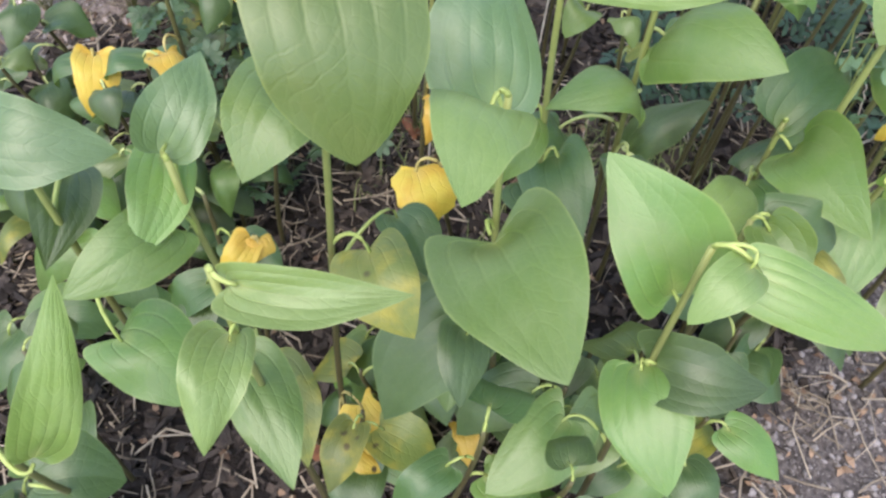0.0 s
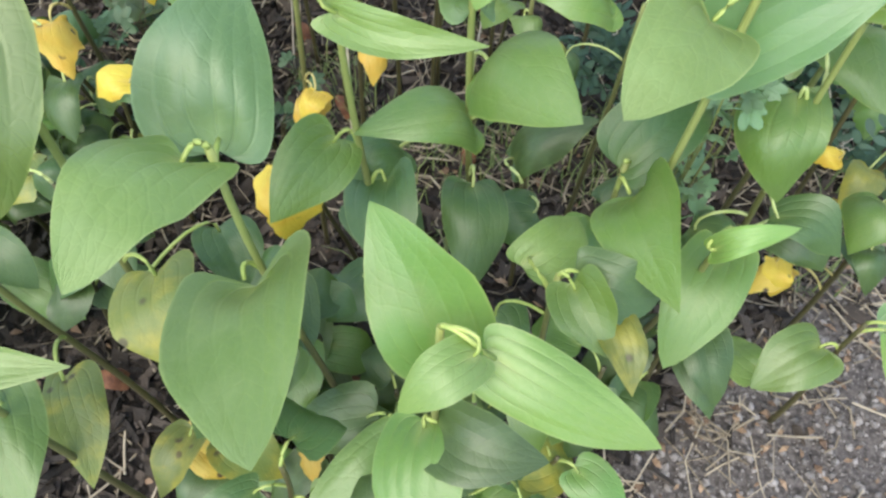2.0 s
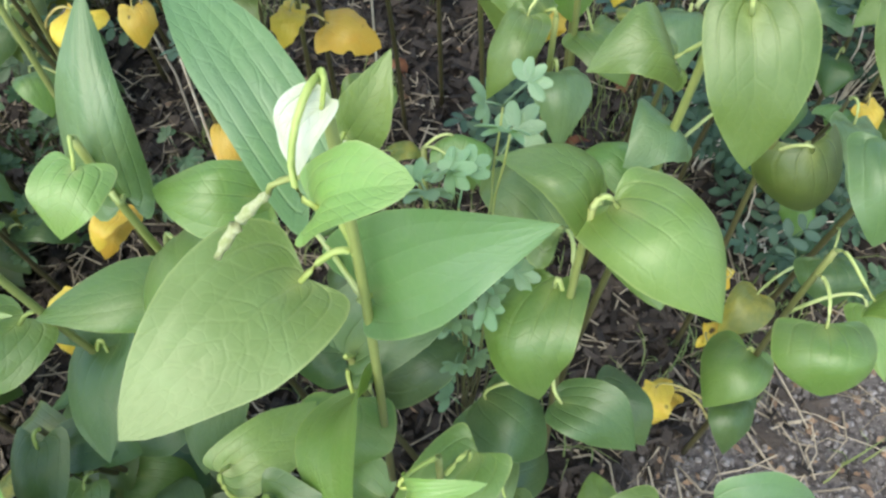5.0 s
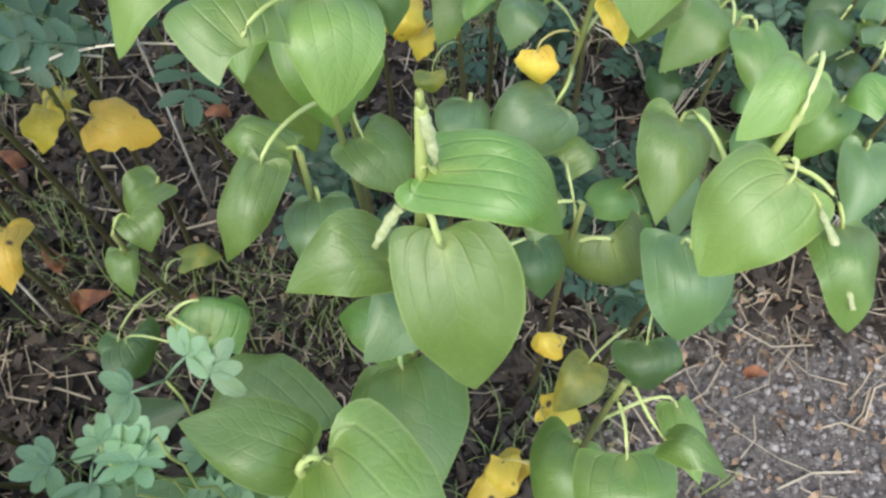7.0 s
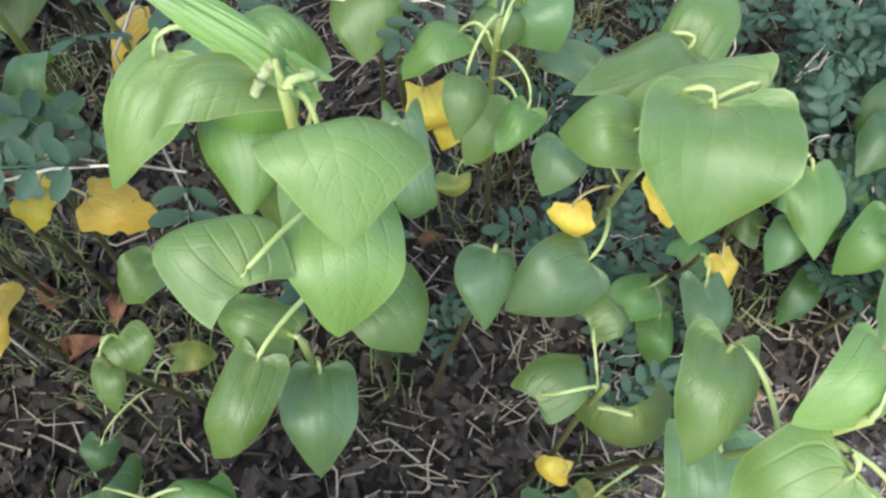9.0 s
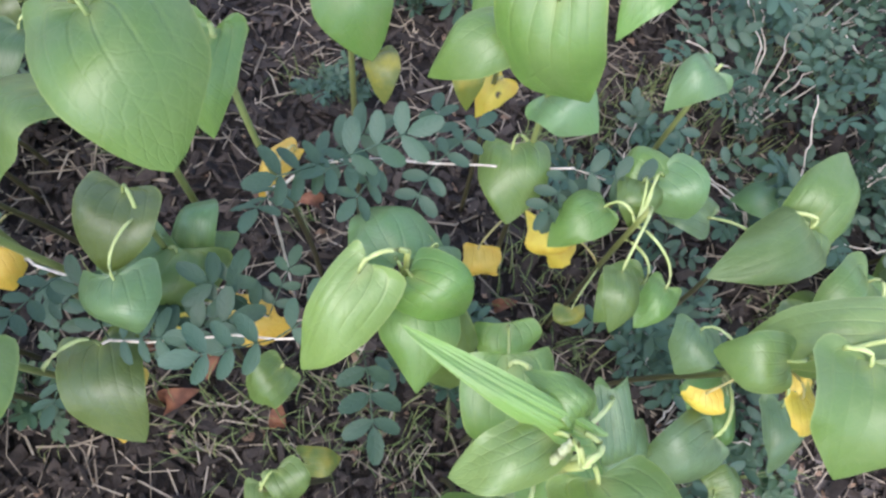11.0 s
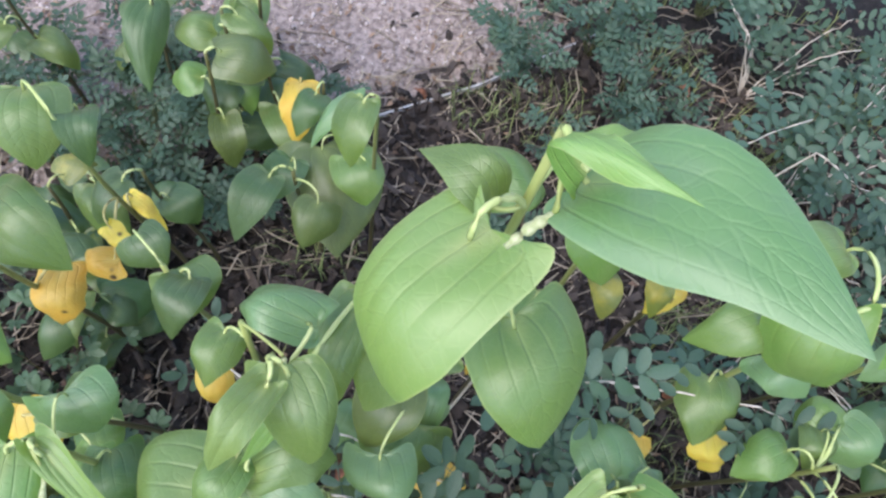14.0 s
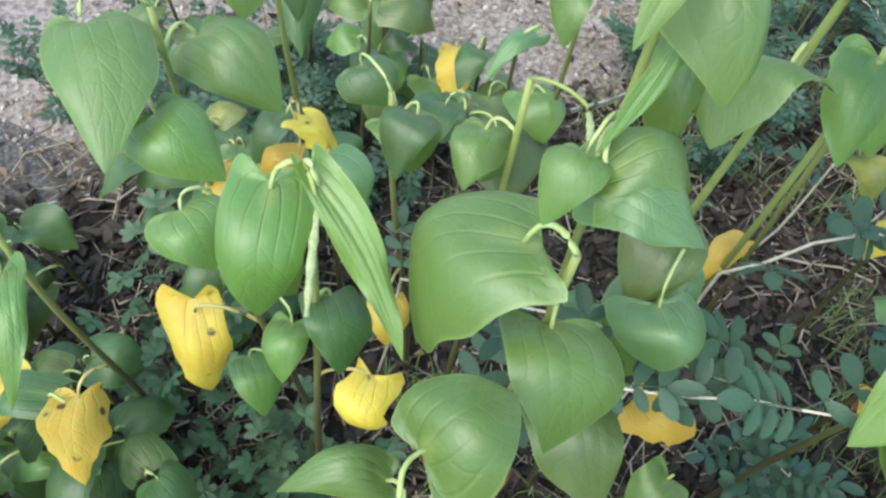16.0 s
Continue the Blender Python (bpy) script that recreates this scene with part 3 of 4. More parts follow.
leaf(p, (-0.293, 0.821, 0.515), (-0.218, 0.804, 0.487), (0.18, -0.55, 0.82), 0.059, "o")
leaf(p, (-0.288, 0.828, 0.369), (-0.276, 0.783, 0.327), (0.51, -0.52, 0.69), 0.047, "y")
finish(p)
p = plant(0.509, 0.797, 0.561)
leaf(p, (0.525, 0.791, 0.561), (0.524, 0.725, 0.527), (-0.25, -0.44, 0.86), 0.080, "g")
leaf(p, (0.554, 0.816, 0.549), (0.474, 0.800, 0.474), (-0.59, -0.40, 0.71), 0.048, "l")
leaf(p, (0.494, 0.791, 0.528), (0.452, 0.793, 0.511), (-0.31, -0.66, 0.68), 0.037, "g")
leaf(p, (0.514, 0.776, 0.507), (0.526, 0.754, 0.489), (-0.26, -0.68, 0.68), 0.020, "y")
leaf(p, (0.555, 0.846, 0.465), (0.548, 0.809, 0.434), (-0.20, -0.61, 0.77), 0.067, "o")
leaf(p, (0.464, 0.823, 0.458), (0.455, 0.789, 0.440), (0.01, -0.46, 0.89), 0.037, "b")
leaf(p, (0.473, 0.778, 0.454), (0.480, 0.768, 0.430), (-0.15, -0.94, 0.31), 0.027, "y")
leaf(p, (0.492, 0.752, 0.431), (0.442, 0.717, 0.407), (-0.09, -0.48, 0.88), 0.051, "b")
finish(p)
p = plant(0.032, 0.277, 0.559)
leaf(p, (0.024, 0.270, 0.559), (0.012, 0.184, 0.579), (0.16, 0.20, 0.97), 0.053, "l")
leaf(p, (0.028, 0.291, 0.542), (0.018, 0.377, 0.576), (0.25, -0.33, 0.91), 0.067, "b")
leaf(p, (0.030, 0.269, 0.455), (0.073, 0.156, 0.478), (-0.39, 0.04, 0.92), 0.091, "g")
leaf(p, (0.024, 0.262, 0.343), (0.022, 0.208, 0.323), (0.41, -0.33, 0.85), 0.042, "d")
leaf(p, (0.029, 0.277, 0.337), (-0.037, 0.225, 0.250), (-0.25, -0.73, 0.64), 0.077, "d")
leaf(p, (0.058, 0.294, 0.140), (0.088, 0.298, 0.115), (0.61, -0.45, 0.66), 0.028, "y")
leaf(p, (0.028, 0.274, 0.140), (0.039, 0.235, 0.127), (-0.04, -0.34, 0.94), 0.025, "y")
finish(p)
p = plant(0.368, 0.461, 0.551)
leaf(p, (0.378, 0.466, 0.551), (0.436, 0.427, 0.526), (-0.25, -0.76, 0.61), 0.048, "l")
leaf(p, (0.370, 0.467, 0.546), (0.319, 0.474, 0.560), (0.15, -0.55, 0.82), 0.034, "g")
leaf(p, (0.357, 0.492, 0.482), (0.305, 0.530, 0.469), (-0.21, 0.05, 0.98), 0.048, "g")
leaf(p, (0.360, 0.468, 0.461), (0.364, 0.418, 0.403), (-0.39, -0.71, 0.59), 0.058, "g")
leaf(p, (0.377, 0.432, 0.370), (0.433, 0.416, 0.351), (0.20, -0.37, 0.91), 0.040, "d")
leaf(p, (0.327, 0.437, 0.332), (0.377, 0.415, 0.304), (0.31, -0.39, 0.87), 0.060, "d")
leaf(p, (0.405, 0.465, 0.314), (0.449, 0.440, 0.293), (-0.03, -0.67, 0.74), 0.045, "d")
finish(p)
p = plant(-0.225, 0.242, 0.548)
leaf(p, (-0.238, 0.237, 0.548), (-0.166, 0.240, 0.536), (0.15, -0.64, 0.75), 0.048, "b")
leaf(p, (-0.232, 0.282, 0.469), (-0.232, 0.219, 0.448), (0.50, -0.28, 0.82), 0.042, "d")
leaf(p, (-0.204, 0.209, 0.390), (-0.158, 0.178, 0.360), (0.32, -0.36, 0.88), 0.063, "g")
finish(p)
p = plant(0.246, 0.808, 0.533)
leaf(p, (0.220, 0.791, 0.533), (0.192, 0.732, 0.469), (-0.41, -0.58, 0.71), 0.046, "l")
leaf(p, (0.250, 0.804, 0.496), (0.292, 0.792, 0.474), (0.30, -0.49, 0.82), 0.048, "g")
leaf(p, (0.238, 0.817, 0.483), (0.208, 0.861, 0.455), (-0.56, 0.11, 0.82), 0.058, "b")
leaf(p, (0.248, 0.801, 0.476), (0.271, 0.735, 0.449), (0.19, -0.33, 0.93), 0.059, "g")
leaf(p, (0.264, 0.836, 0.475), (0.254, 0.804, 0.457), (0.08, -0.50, 0.86), 0.038, "b")
leaf(p, (0.252, 0.796, 0.463), (0.302, 0.762, 0.331), (0.11, -0.95, 0.29), 0.063, "g")
finish(p)
p = plant(-0.274, 0.898, 0.528)
leaf(p, (-0.317, 0.917, 0.528), (-0.285, 0.866, 0.497), (0.42, -0.25, 0.87), 0.066, "g")
leaf(p, (-0.280, 0.925, 0.510), (-0.251, 0.887, 0.494), (0.29, -0.18, 0.94), 0.034, "d")
leaf(p, (-0.253, 0.871, 0.405), (-0.216, 0.864, 0.383), (0.33, -0.57, 0.75), 0.019, "y")
leaf(p, (-0.238, 0.849, 0.387), (-0.273, 0.840, 0.360), (-0.34, -0.67, 0.66), 0.030, "y")
leaf(p, (-0.280, 0.926, 0.350), (-0.236, 0.914, 0.321), (0.46, -0.30, 0.83), 0.018, "y")
finish(p)
p = plant(-0.204, 0.700, 0.525)
leaf(p, (-0.210, 0.681, 0.525), (-0.181, 0.665, 0.503), (0.42, -0.40, 0.82), 0.048, "g")
leaf(p, (-0.187, 0.715, 0.452), (-0.159, 0.708, 0.427), (0.65, -0.11, 0.75), 0.053, "g")
leaf(p, (-0.152, 0.690, 0.423), (-0.141, 0.653, 0.408), (0.26, -0.27, 0.93), 0.031, "g")
leaf(p, (-0.244, 0.694, 0.367), (-0.233, 0.671, 0.272), (0.67, -0.70, 0.25), 0.047, "y")
leaf(p, (-0.228, 0.718, 0.255), (-0.192, 0.680, 0.234), (0.27, -0.26, 0.93), 0.046, "g")
finish(p)
p = plant(-0.108, 0.183, 0.521)
leaf(p, (-0.096, 0.174, 0.521), (-0.007, 0.178, 0.518), (0.05, -0.53, 0.84), 0.030, "l")
leaf(p, (-0.107, 0.178, 0.465), (-0.111, 0.117, 0.443), (0.29, -0.34, 0.89), 0.037, "l")
leaf(p, (-0.122, 0.197, 0.393), (-0.077, 0.128, 0.363), (0.18, -0.29, 0.94), 0.047, "g")
finish(p)
p = plant(-0.145, 0.827, 0.520)
leaf(p, (-0.176, 0.842, 0.520), (-0.148, 0.832, 0.502), (0.46, -0.28, 0.84), 0.040, "d")
leaf(p, (-0.126, 0.830, 0.506), (-0.121, 0.783, 0.488), (0.22, -0.33, 0.92), 0.038, "d")
leaf(p, (-0.146, 0.834, 0.490), (-0.122, 0.811, 0.465), (0.50, -0.35, 0.79), 0.054, "g")
leaf(p, (-0.133, 0.803, 0.290), (-0.121, 0.779, 0.255), (0.46, -0.65, 0.61), 0.038, "y")
finish(p)
p = plant(0.436, 0.999, 0.519)
leaf(p, (0.436, 0.999, 0.519), (0.405, 0.965, 0.503), (-0.22, -0.25, 0.94), 0.034, "b")
finish(p)
p = plant(-0.155, 0.262, 0.507)
leaf(p, (-0.159, 0.269, 0.507), (-0.149, 0.330, 0.529), (0.44, -0.37, 0.82), 0.042, "b")
leaf(p, (-0.172, 0.290, 0.483), (-0.177, 0.223, 0.459), (0.42, -0.33, 0.84), 0.040, "l")
leaf(p, (-0.164, 0.252, 0.458), (-0.211, 0.197, 0.455), (0.47, -0.44, 0.77), 0.045, "g")
leaf(p, (-0.126, 0.238, 0.313), (-0.085, 0.170, 0.282), (0.17, -0.32, 0.93), 0.043, "s")
finish(p)
p = plant(0.337, 0.758, 0.505)
leaf(p, (0.324, 0.759, 0.505), (0.340, 0.707, 0.439), (0.21, -0.74, 0.64), 0.065, "g", full=0.75)
leaf(p, (0.355, 0.708, 0.435), (0.389, 0.678, 0.410), (0.12, -0.57, 0.81), 0.055, "g")
leaf(p, (0.331, 0.808, 0.410), (0.343, 0.783, 0.378), (0.06, -0.77, 0.63), 0.053, "l")
finish(p)
p = plant(0.149, 0.233, 0.502)
leaf(p, (0.169, 0.222, 0.502), (0.135, 0.193, 0.485), (-0.02, -0.48, 0.87), 0.028, "l")
leaf(p, (0.174, 0.226, 0.493), (0.270, 0.208, 0.452), (0.24, -0.55, 0.80), 0.041, "l")
leaf(p, (0.149, 0.244, 0.435), (0.098, 0.304, 0.496), (-0.13, -0.76, 0.64), 0.070, "g")
leaf(p, (0.147, 0.229, 0.375), (0.223, 0.214, 0.378), (-0.13, -0.49, 0.86), 0.050, "d")
leaf(p, (0.142, 0.230, 0.369), (0.160, 0.150, 0.340), (-0.27, -0.38, 0.89), 0.062, "g")
leaf(p, (0.115, 0.249, 0.228), (0.051, 0.189, 0.198), (-0.10, -0.35, 0.93), 0.063, "g")
finish(p)
p = plant(0.068, 0.804, 0.500)
leaf(p, (0.052, 0.820, 0.500), (0.049, 0.767, 0.474), (0.16, -0.43, 0.89), 0.055, "o")
leaf(p, (0.063, 0.761, 0.494), (0.080, 0.733, 0.468), (-0.07, -0.69, 0.72), 0.055, "b")
leaf(p, (0.078, 0.803, 0.438), (0.067, 0.758, 0.402), (-0.04, -0.61, 0.79), 0.075, "g")
leaf(p, (0.084, 0.806, 0.420), (0.080, 0.859, 0.405), (0.07, 0.27, 0.96), 0.036, "b")
leaf(p, (0.080, 0.833, 0.404), (0.071, 0.822, 0.382), (0.23, -0.90, 0.37), 0.047, "b")
leaf(p, (0.041, 0.811, 0.398), (0.040, 0.764, 0.366), (0.45, -0.51, 0.73), 0.068, "b")
leaf(p, (0.064, 0.786, 0.335), (0.059, 0.756, 0.309), (0.40, -0.63, 0.67), 0.028, "y")
leaf(p, (0.097, 0.791, 0.321), (0.153, 0.790, 0.299), (0.28, -0.65, 0.71), 0.042, "y")
leaf(p, (0.052, 0.829, 0.306), (0.046, 0.795, 0.287), (0.48, -0.50, 0.72), 0.024, "y")
finish(p)
p = plant(-0.062, 1.052, 0.498)
leaf(p, (-0.072, 1.043, 0.498), (-0.062, 0.992, 0.465), (0.15, -0.51, 0.85), 0.037, "g")
leaf(p, (-0.092, 1.071, 0.337), (-0.060, 1.033, 0.310), (0.14, -0.50, 0.85), 0.058, "g")
finish(p)
p = plant(-0.314, 0.637, 0.496)
leaf(p, (-0.292, 0.617, 0.496), (-0.251, 0.558, 0.461), (0.52, -0.14, 0.84), 0.022, "g")
leaf(p, (-0.325, 0.621, 0.279), (-0.286, 0.566, 0.254), (0.42, -0.11, 0.90), 0.046, "y")
finish(p)
p = plant(0.285, 1.072, 0.494)
leaf(p, (0.277, 1.086, 0.494), (0.253, 1.031, 0.472), (-0.13, -0.33, 0.94), 0.048, "g")
leaf(p, (0.308, 1.073, 0.457), (0.304, 1.035, 0.436), (-0.28, -0.45, 0.85), 0.045, "g")
leaf(p, (0.260, 1.051, 0.386), (0.265, 1.010, 0.365), (-0.17, -0.47, 0.87), 0.030, "s")
leaf(p, (0.295, 1.079, 0.326), (0.276, 1.046, 0.294), (-0.32, -0.56, 0.76), 0.035, "y")
finish(p)
p = plant(0.330, 0.651, 0.493)
leaf(p, (0.324, 0.653, 0.493), (0.281, 0.667, 0.483), (-0.33, -0.46, 0.82), 0.030, "g")
leaf(p, (0.336, 0.648, 0.448), (0.347, 0.590, 0.428), (-0.01, -0.34, 0.94), 0.044, "b")
finish(p)
p = plant(0.409, 0.894, 0.488)
leaf(p, (0.393, 0.842, 0.488), (0.393, 0.800, 0.474), (0.04, -0.33, 0.94), 0.031, "g")
leaf(p, (0.384, 0.903, 0.457), (0.347, 0.867, 0.438), (-0.28, -0.21, 0.94), 0.041, "g")
leaf(p, (0.411, 0.933, 0.453), (0.410, 0.898, 0.435), (-0.16, -0.45, 0.88), 0.038, "g")
leaf(p, (0.425, 0.942, 0.453), (0.457, 0.918, 0.431), (-0.12, -0.76, 0.64), 0.047, "b")
leaf(p, (0.439, 0.851, 0.451), (0.421, 0.818, 0.438), (-0.17, -0.28, 0.94), 0.028, "g")
leaf(p, (0.417, 0.932, 0.451), (0.398, 0.949, 0.429), (-0.80, -0.17, 0.58), 0.047, "g")
leaf(p, (0.432, 0.863, 0.419), (0.400, 0.827, 0.399), (-0.37, -0.16, 0.91), 0.042, "g")
leaf(p, (0.394, 0.854, 0.336), (0.396, 0.841, 0.323), (-0.10, -0.71, 0.69), 0.029, "s")
leaf(p, (0.384, 0.925, 0.317), (0.377, 0.903, 0.293), (0.03, -0.77, 0.64), 0.027, "y")
finish(p)
p = plant(0.533, 0.935, 0.448)
leaf(p, (0.552, 0.928, 0.448), (0.465, 0.862, 0.457), (0.19, -0.11, 0.98), 0.055, "g")
leaf(p, (0.551, 0.931, 0.441), (0.581, 1.003, 0.445), (-0.29, 0.07, 0.95), 0.050, "g")
leaf(p, (0.494, 0.946, 0.385), (0.447, 0.962, 0.367), (-0.45, -0.43, 0.79), 0.038, "b")
finish(p)
p = plant(0.315, 0.360, 0.444)
leaf(p, (0.301, 0.340, 0.444), (0.344, 0.345, 0.474), (-0.43, -0.57, 0.70), 0.018, "l")
leaf(p, (0.330, 0.380, 0.389), (0.301, 0.305, 0.341), (-0.30, -0.43, 0.85), 0.052, "g")
finish(p)
p = plant(0.258, 0.563, 0.442)
leaf(p, (0.284, 0.551, 0.442), (0.284, 0.579, 0.424), (0.47, 0.50, 0.73), 0.040, "g")
leaf(p, (0.282, 0.571, 0.440), (0.295, 0.550, 0.421), (0.44, -0.43, 0.79), 0.039, "g")
leaf(p, (0.206, 0.568, 0.375), (0.217, 0.553, 0.354), (0.62, -0.45, 0.64), 0.045, "d")
finish(p)
p = plant(0.250, 0.409, 0.434)
leaf(p, (0.250, 0.408, 0.434), (0.316, 0.475, 0.433), (0.27, -0.26, 0.93), 0.058, "d")
leaf(p, (0.254, 0.395, 0.423), (0.285, 0.298, 0.435), (-0.70, -0.14, 0.70), 0.064, "g")
leaf(p, (0.243, 0.403, 0.372), (0.244, 0.363, 0.341), (0.28, -0.58, 0.77), 0.066, "g")
leaf(p, (0.255, 0.429, 0.361), (0.309, 0.483, 0.349), (0.36, -0.15, 0.92), 0.050, "d")
finish(p)
p = plant(0.429, 0.749, 0.431)
leaf(p, (0.429, 0.749, 0.431), (0.431, 0.699, 0.413), (-0.04, -0.35, 0.94), 0.039, "b")
finish(p)
p = plant(0.532, 0.547, 0.429)
leaf(p, (0.552, 0.514, 0.429), (0.583, 0.492, 0.439), (-0.40, -0.16, 0.90), 0.023, "g")
leaf(p, (0.538, 0.510, 0.396), (0.545, 0.473, 0.367), (-0.29, -0.62, 0.72), 0.062, "g")
leaf(p, (0.587, 0.560, 0.350), (0.604, 0.509, 0.333), (-0.38, -0.40, 0.83), 0.028, "l")
leaf(p, (0.531, 0.550, 0.264), (0.504, 0.501, 0.238), (-0.26, -0.34, 0.90), 0.056, "g")
leaf(p, (0.532, 0.518, 0.231), (0.528, 0.473, 0.214), (-0.36, -0.30, 0.88), 0.036, "d")
leaf(p, (0.542, 0.552, 0.200), (0.549, 0.507, 0.181), (-0.20, -0.41, 0.89), 0.041, "d")
leaf(p, (0.516, 0.598, 0.184), (0.554, 0.590, 0.177), (0.12, -0.34, 0.93), 0.026, "y")
leaf(p, (0.485, 0.558, 0.130), (0.488, 0.527, 0.101), (-0.38, -0.64, 0.66), 0.032, "y")
leaf(p, (0.503, 0.561, 0.116), (0.453, 0.523, 0.098), (-0.11, -0.30, 0.95), 0.034, "y")
finish(p)
p = plant(0.212, 0.317, 0.427)
leaf(p, (0.221, 0.312, 0.427), (0.250, 0.274, 0.409), (-0.18, -0.54, 0.82), 0.039, "g")
leaf(p, (0.225, 0.321, 0.426), (0.281, 0.324, 0.406), (0.33, -0.41, 0.85), 0.044, "d")
leaf(p, (0.246, 0.302, 0.413), (0.266, 0.255, 0.401), (-0.03, -0.26, 0.96), 0.030, "s")
leaf(p, (0.193, 0.335, 0.410), (0.226, 0.393, 0.386), (0.40, 0.16, 0.90), 0.041, "l")
leaf(p, (0.177, 0.318, 0.363), (0.192, 0.286, 0.338), (0.23, -0.53, 0.82), 0.053, "d")
finish(p)
p = plant(0.510, 0.672, 0.424)
leaf(p, (0.469, 0.659, 0.424), (0.495, 0.695, 0.405), (0.36, 0.21, 0.91), 0.040, "g")
leaf(p, (0.502, 0.716, 0.408), (0.526, 0.735, 0.395), (0.50, -0.07, 0.86), 0.028, "g")
leaf(p, (0.538, 0.667, 0.385), (0.567, 0.674, 0.299), (-0.02, -1.00, -0.08), 0.060, "o")
leaf(p, (0.529, 0.648, 0.209), (0.504, 0.656, 0.190), (-0.64, -0.42, 0.65), 0.022, "y")
finish(p)
p = plant(-0.246, 0.128, 0.399)
leaf(p, (-0.219, 0.117, 0.399), (-0.184, 0.176, 0.515), (0.40, -0.86, 0.31), 0.035, "l")
leaf(p, (-0.273, 0.139, 0.292), (-0.221, 0.156, 0.264), (0.52, -0.22, 0.82), 0.060, "d")
finish(p)
p = plant(0.658, 0.892, 0.387)
leaf(p, (0.669, 0.882, 0.387), (0.684, 0.818, 0.353), (-0.40, -0.50, 0.77), 0.046, "g")
leaf(p, (0.655, 0.932, 0.363), (0.600, 0.872, 0.334), (-0.02, -0.43, 0.90), 0.062, "g")
leaf(p, (0.651, 0.862, 0.250), (0.667, 0.840, 0.225), (-0.15, -0.79, 0.60), 0.027, "y")
finish(p)
p = plant(0.172, 0.652, 0.369)
leaf(p, (0.180, 0.668, 0.369), (0.197, 0.647, 0.353), (0.44, -0.29, 0.85), 0.033, "g")
leaf(p, (0.166, 0.656, 0.338), (0.180, 0.621, 0.326), (0.34, -0.20, 0.92), 0.026, "g")
leaf(p, (0.191, 0.680, 0.275), (0.220, 0.691, 0.263), (0.45, -0.36, 0.81), 0.025, "s")
leaf(p, (0.151, 0.606, 0.267), (0.147, 0.584, 0.254), (0.38, -0.51, 0.77), 0.028, "d")
finish(p)
p = plant(-0.124, 1.109, 0.365)
leaf(p, (-0.108, 1.128, 0.365), (-0.141, 1.062, 0.334), (0.21, -0.50, 0.84), 0.026, "b")
leaf(p, (-0.141, 1.089, 0.297), (-0.077, 0.987, 0.240), (0.37, -0.27, 0.89), 0.126, "o")
finish(p)
p = plant(-0.144, 1.025, 0.344)
leaf(p, (-0.163, 1.008, 0.344), (-0.169, 0.932, 0.318), (0.35, -0.33, 0.88), 0.045, "d")
leaf(p, (-0.107, 1.010, 0.325), (-0.105, 0.961, 0.301), (0.18, -0.43, 0.89), 0.051, "o")
leaf(p, (-0.163, 1.056, 0.302), (-0.164, 1.010, 0.280), (0.23, -0.42, 0.88), 0.047, "d")
finish(p)
p = plant(-0.414, 1.184, 0.305)
leaf(p, (-0.414, 1.184, 0.305), (-0.383, 1.098, 0.239), (0.41, -0.45, 0.79), 0.050, "d")
finish(p)
p = plant(-0.192, 0.543, 0.300)
leaf(p, (-0.196, 0.535, 0.300), (-0.235, 0.528, 0.278), (-0.11, -0.88, 0.47), 0.030, "y")
leaf(p, (-0.188, 0.551, 0.300), (-0.177, 0.533, 0.278), (0.40, -0.61, 0.68), 0.025, "y")
finish(p)
p = plant(0.188, 0.496, 0.282)
leaf(p, (0.173, 0.521, 0.282), (0.246, 0.537, 0.336), (-0.31, -0.71, 0.63), 0.046, "d")
leaf(p, (0.204, 0.470, 0.275), (0.158, 0.461, 0.251), (-0.26, -0.61, 0.75), 0.050, "d")
finish(p)
p = plant(-0.009, 0.481, 0.280)
leaf(p, (-0.034, 0.473, 0.280), (-0.025, 0.430, 0.227), (0.08, -0.77, 0.64), 0.058, "y")
leaf(p, (0.016, 0.490, 0.280), (0.024, 0.468, 0.268), (0.29, -0.38, 0.88), 0.026, "s")
finish(p)
p = plant(0.493, 0.410, 0.271)
leaf(p, (0.516, 0.396, 0.271), (0.521, 0.339, 0.252), (-0.40, -0.32, 0.86), 0.031, "l")
leaf(p, (0.518, 0.414, 0.254), (0.595, 0.448, 0.232), (0.34, -0.18, 0.92), 0.056, "b")
leaf(p, (0.482, 0.413, 0.215), (0.424, 0.372, 0.187), (-0.22, -0.31, 0.92), 0.059, "g")
leaf(p, (0.458, 0.419, 0.134), (0.436, 0.465, 0.108), (-0.61, 0.14, 0.78), 0.044, "l")
finish(p)
p = plant(0.148, 0.760, 0.271)
leaf(p, (0.148, 0.760, 0.271), (0.123, 0.727, 0.251), (0.27, -0.63, 0.72), 0.042, "g")
finish(p)
p = plant(-0.408, 0.619, 0.270)
leaf(p, (-0.408, 0.619, 0.270), (-0.406, 0.566, 0.222), (0.45, -0.59, 0.67), 0.047, "y")
finish(p)
p = plant(-0.213, 1.180, 0.267)
leaf(p, (-0.213, 1.180, 0.267), (-0.192, 1.116, 0.223), (0.24, -0.49, 0.84), 0.048, "y")
finish(p)
p = plant(-0.181, 0.396, 0.250)
leaf(p, (-0.184, 0.396, 0.250), (-0.210, 0.369, 0.222), (0.20, -0.80, 0.57), 0.031, "y")
leaf(p, (-0.178, 0.395, 0.250), (-0.177, 0.380, 0.224), (0.65, -0.64, 0.41), 0.028, "y")
finish(p)
p = plant(-0.361, 1.307, 0.215)
leaf(p, (-0.361, 1.307, 0.215), (-0.350, 1.220, 0.153), (0.34, -0.51, 0.79), 0.065, "g")
finish(p)


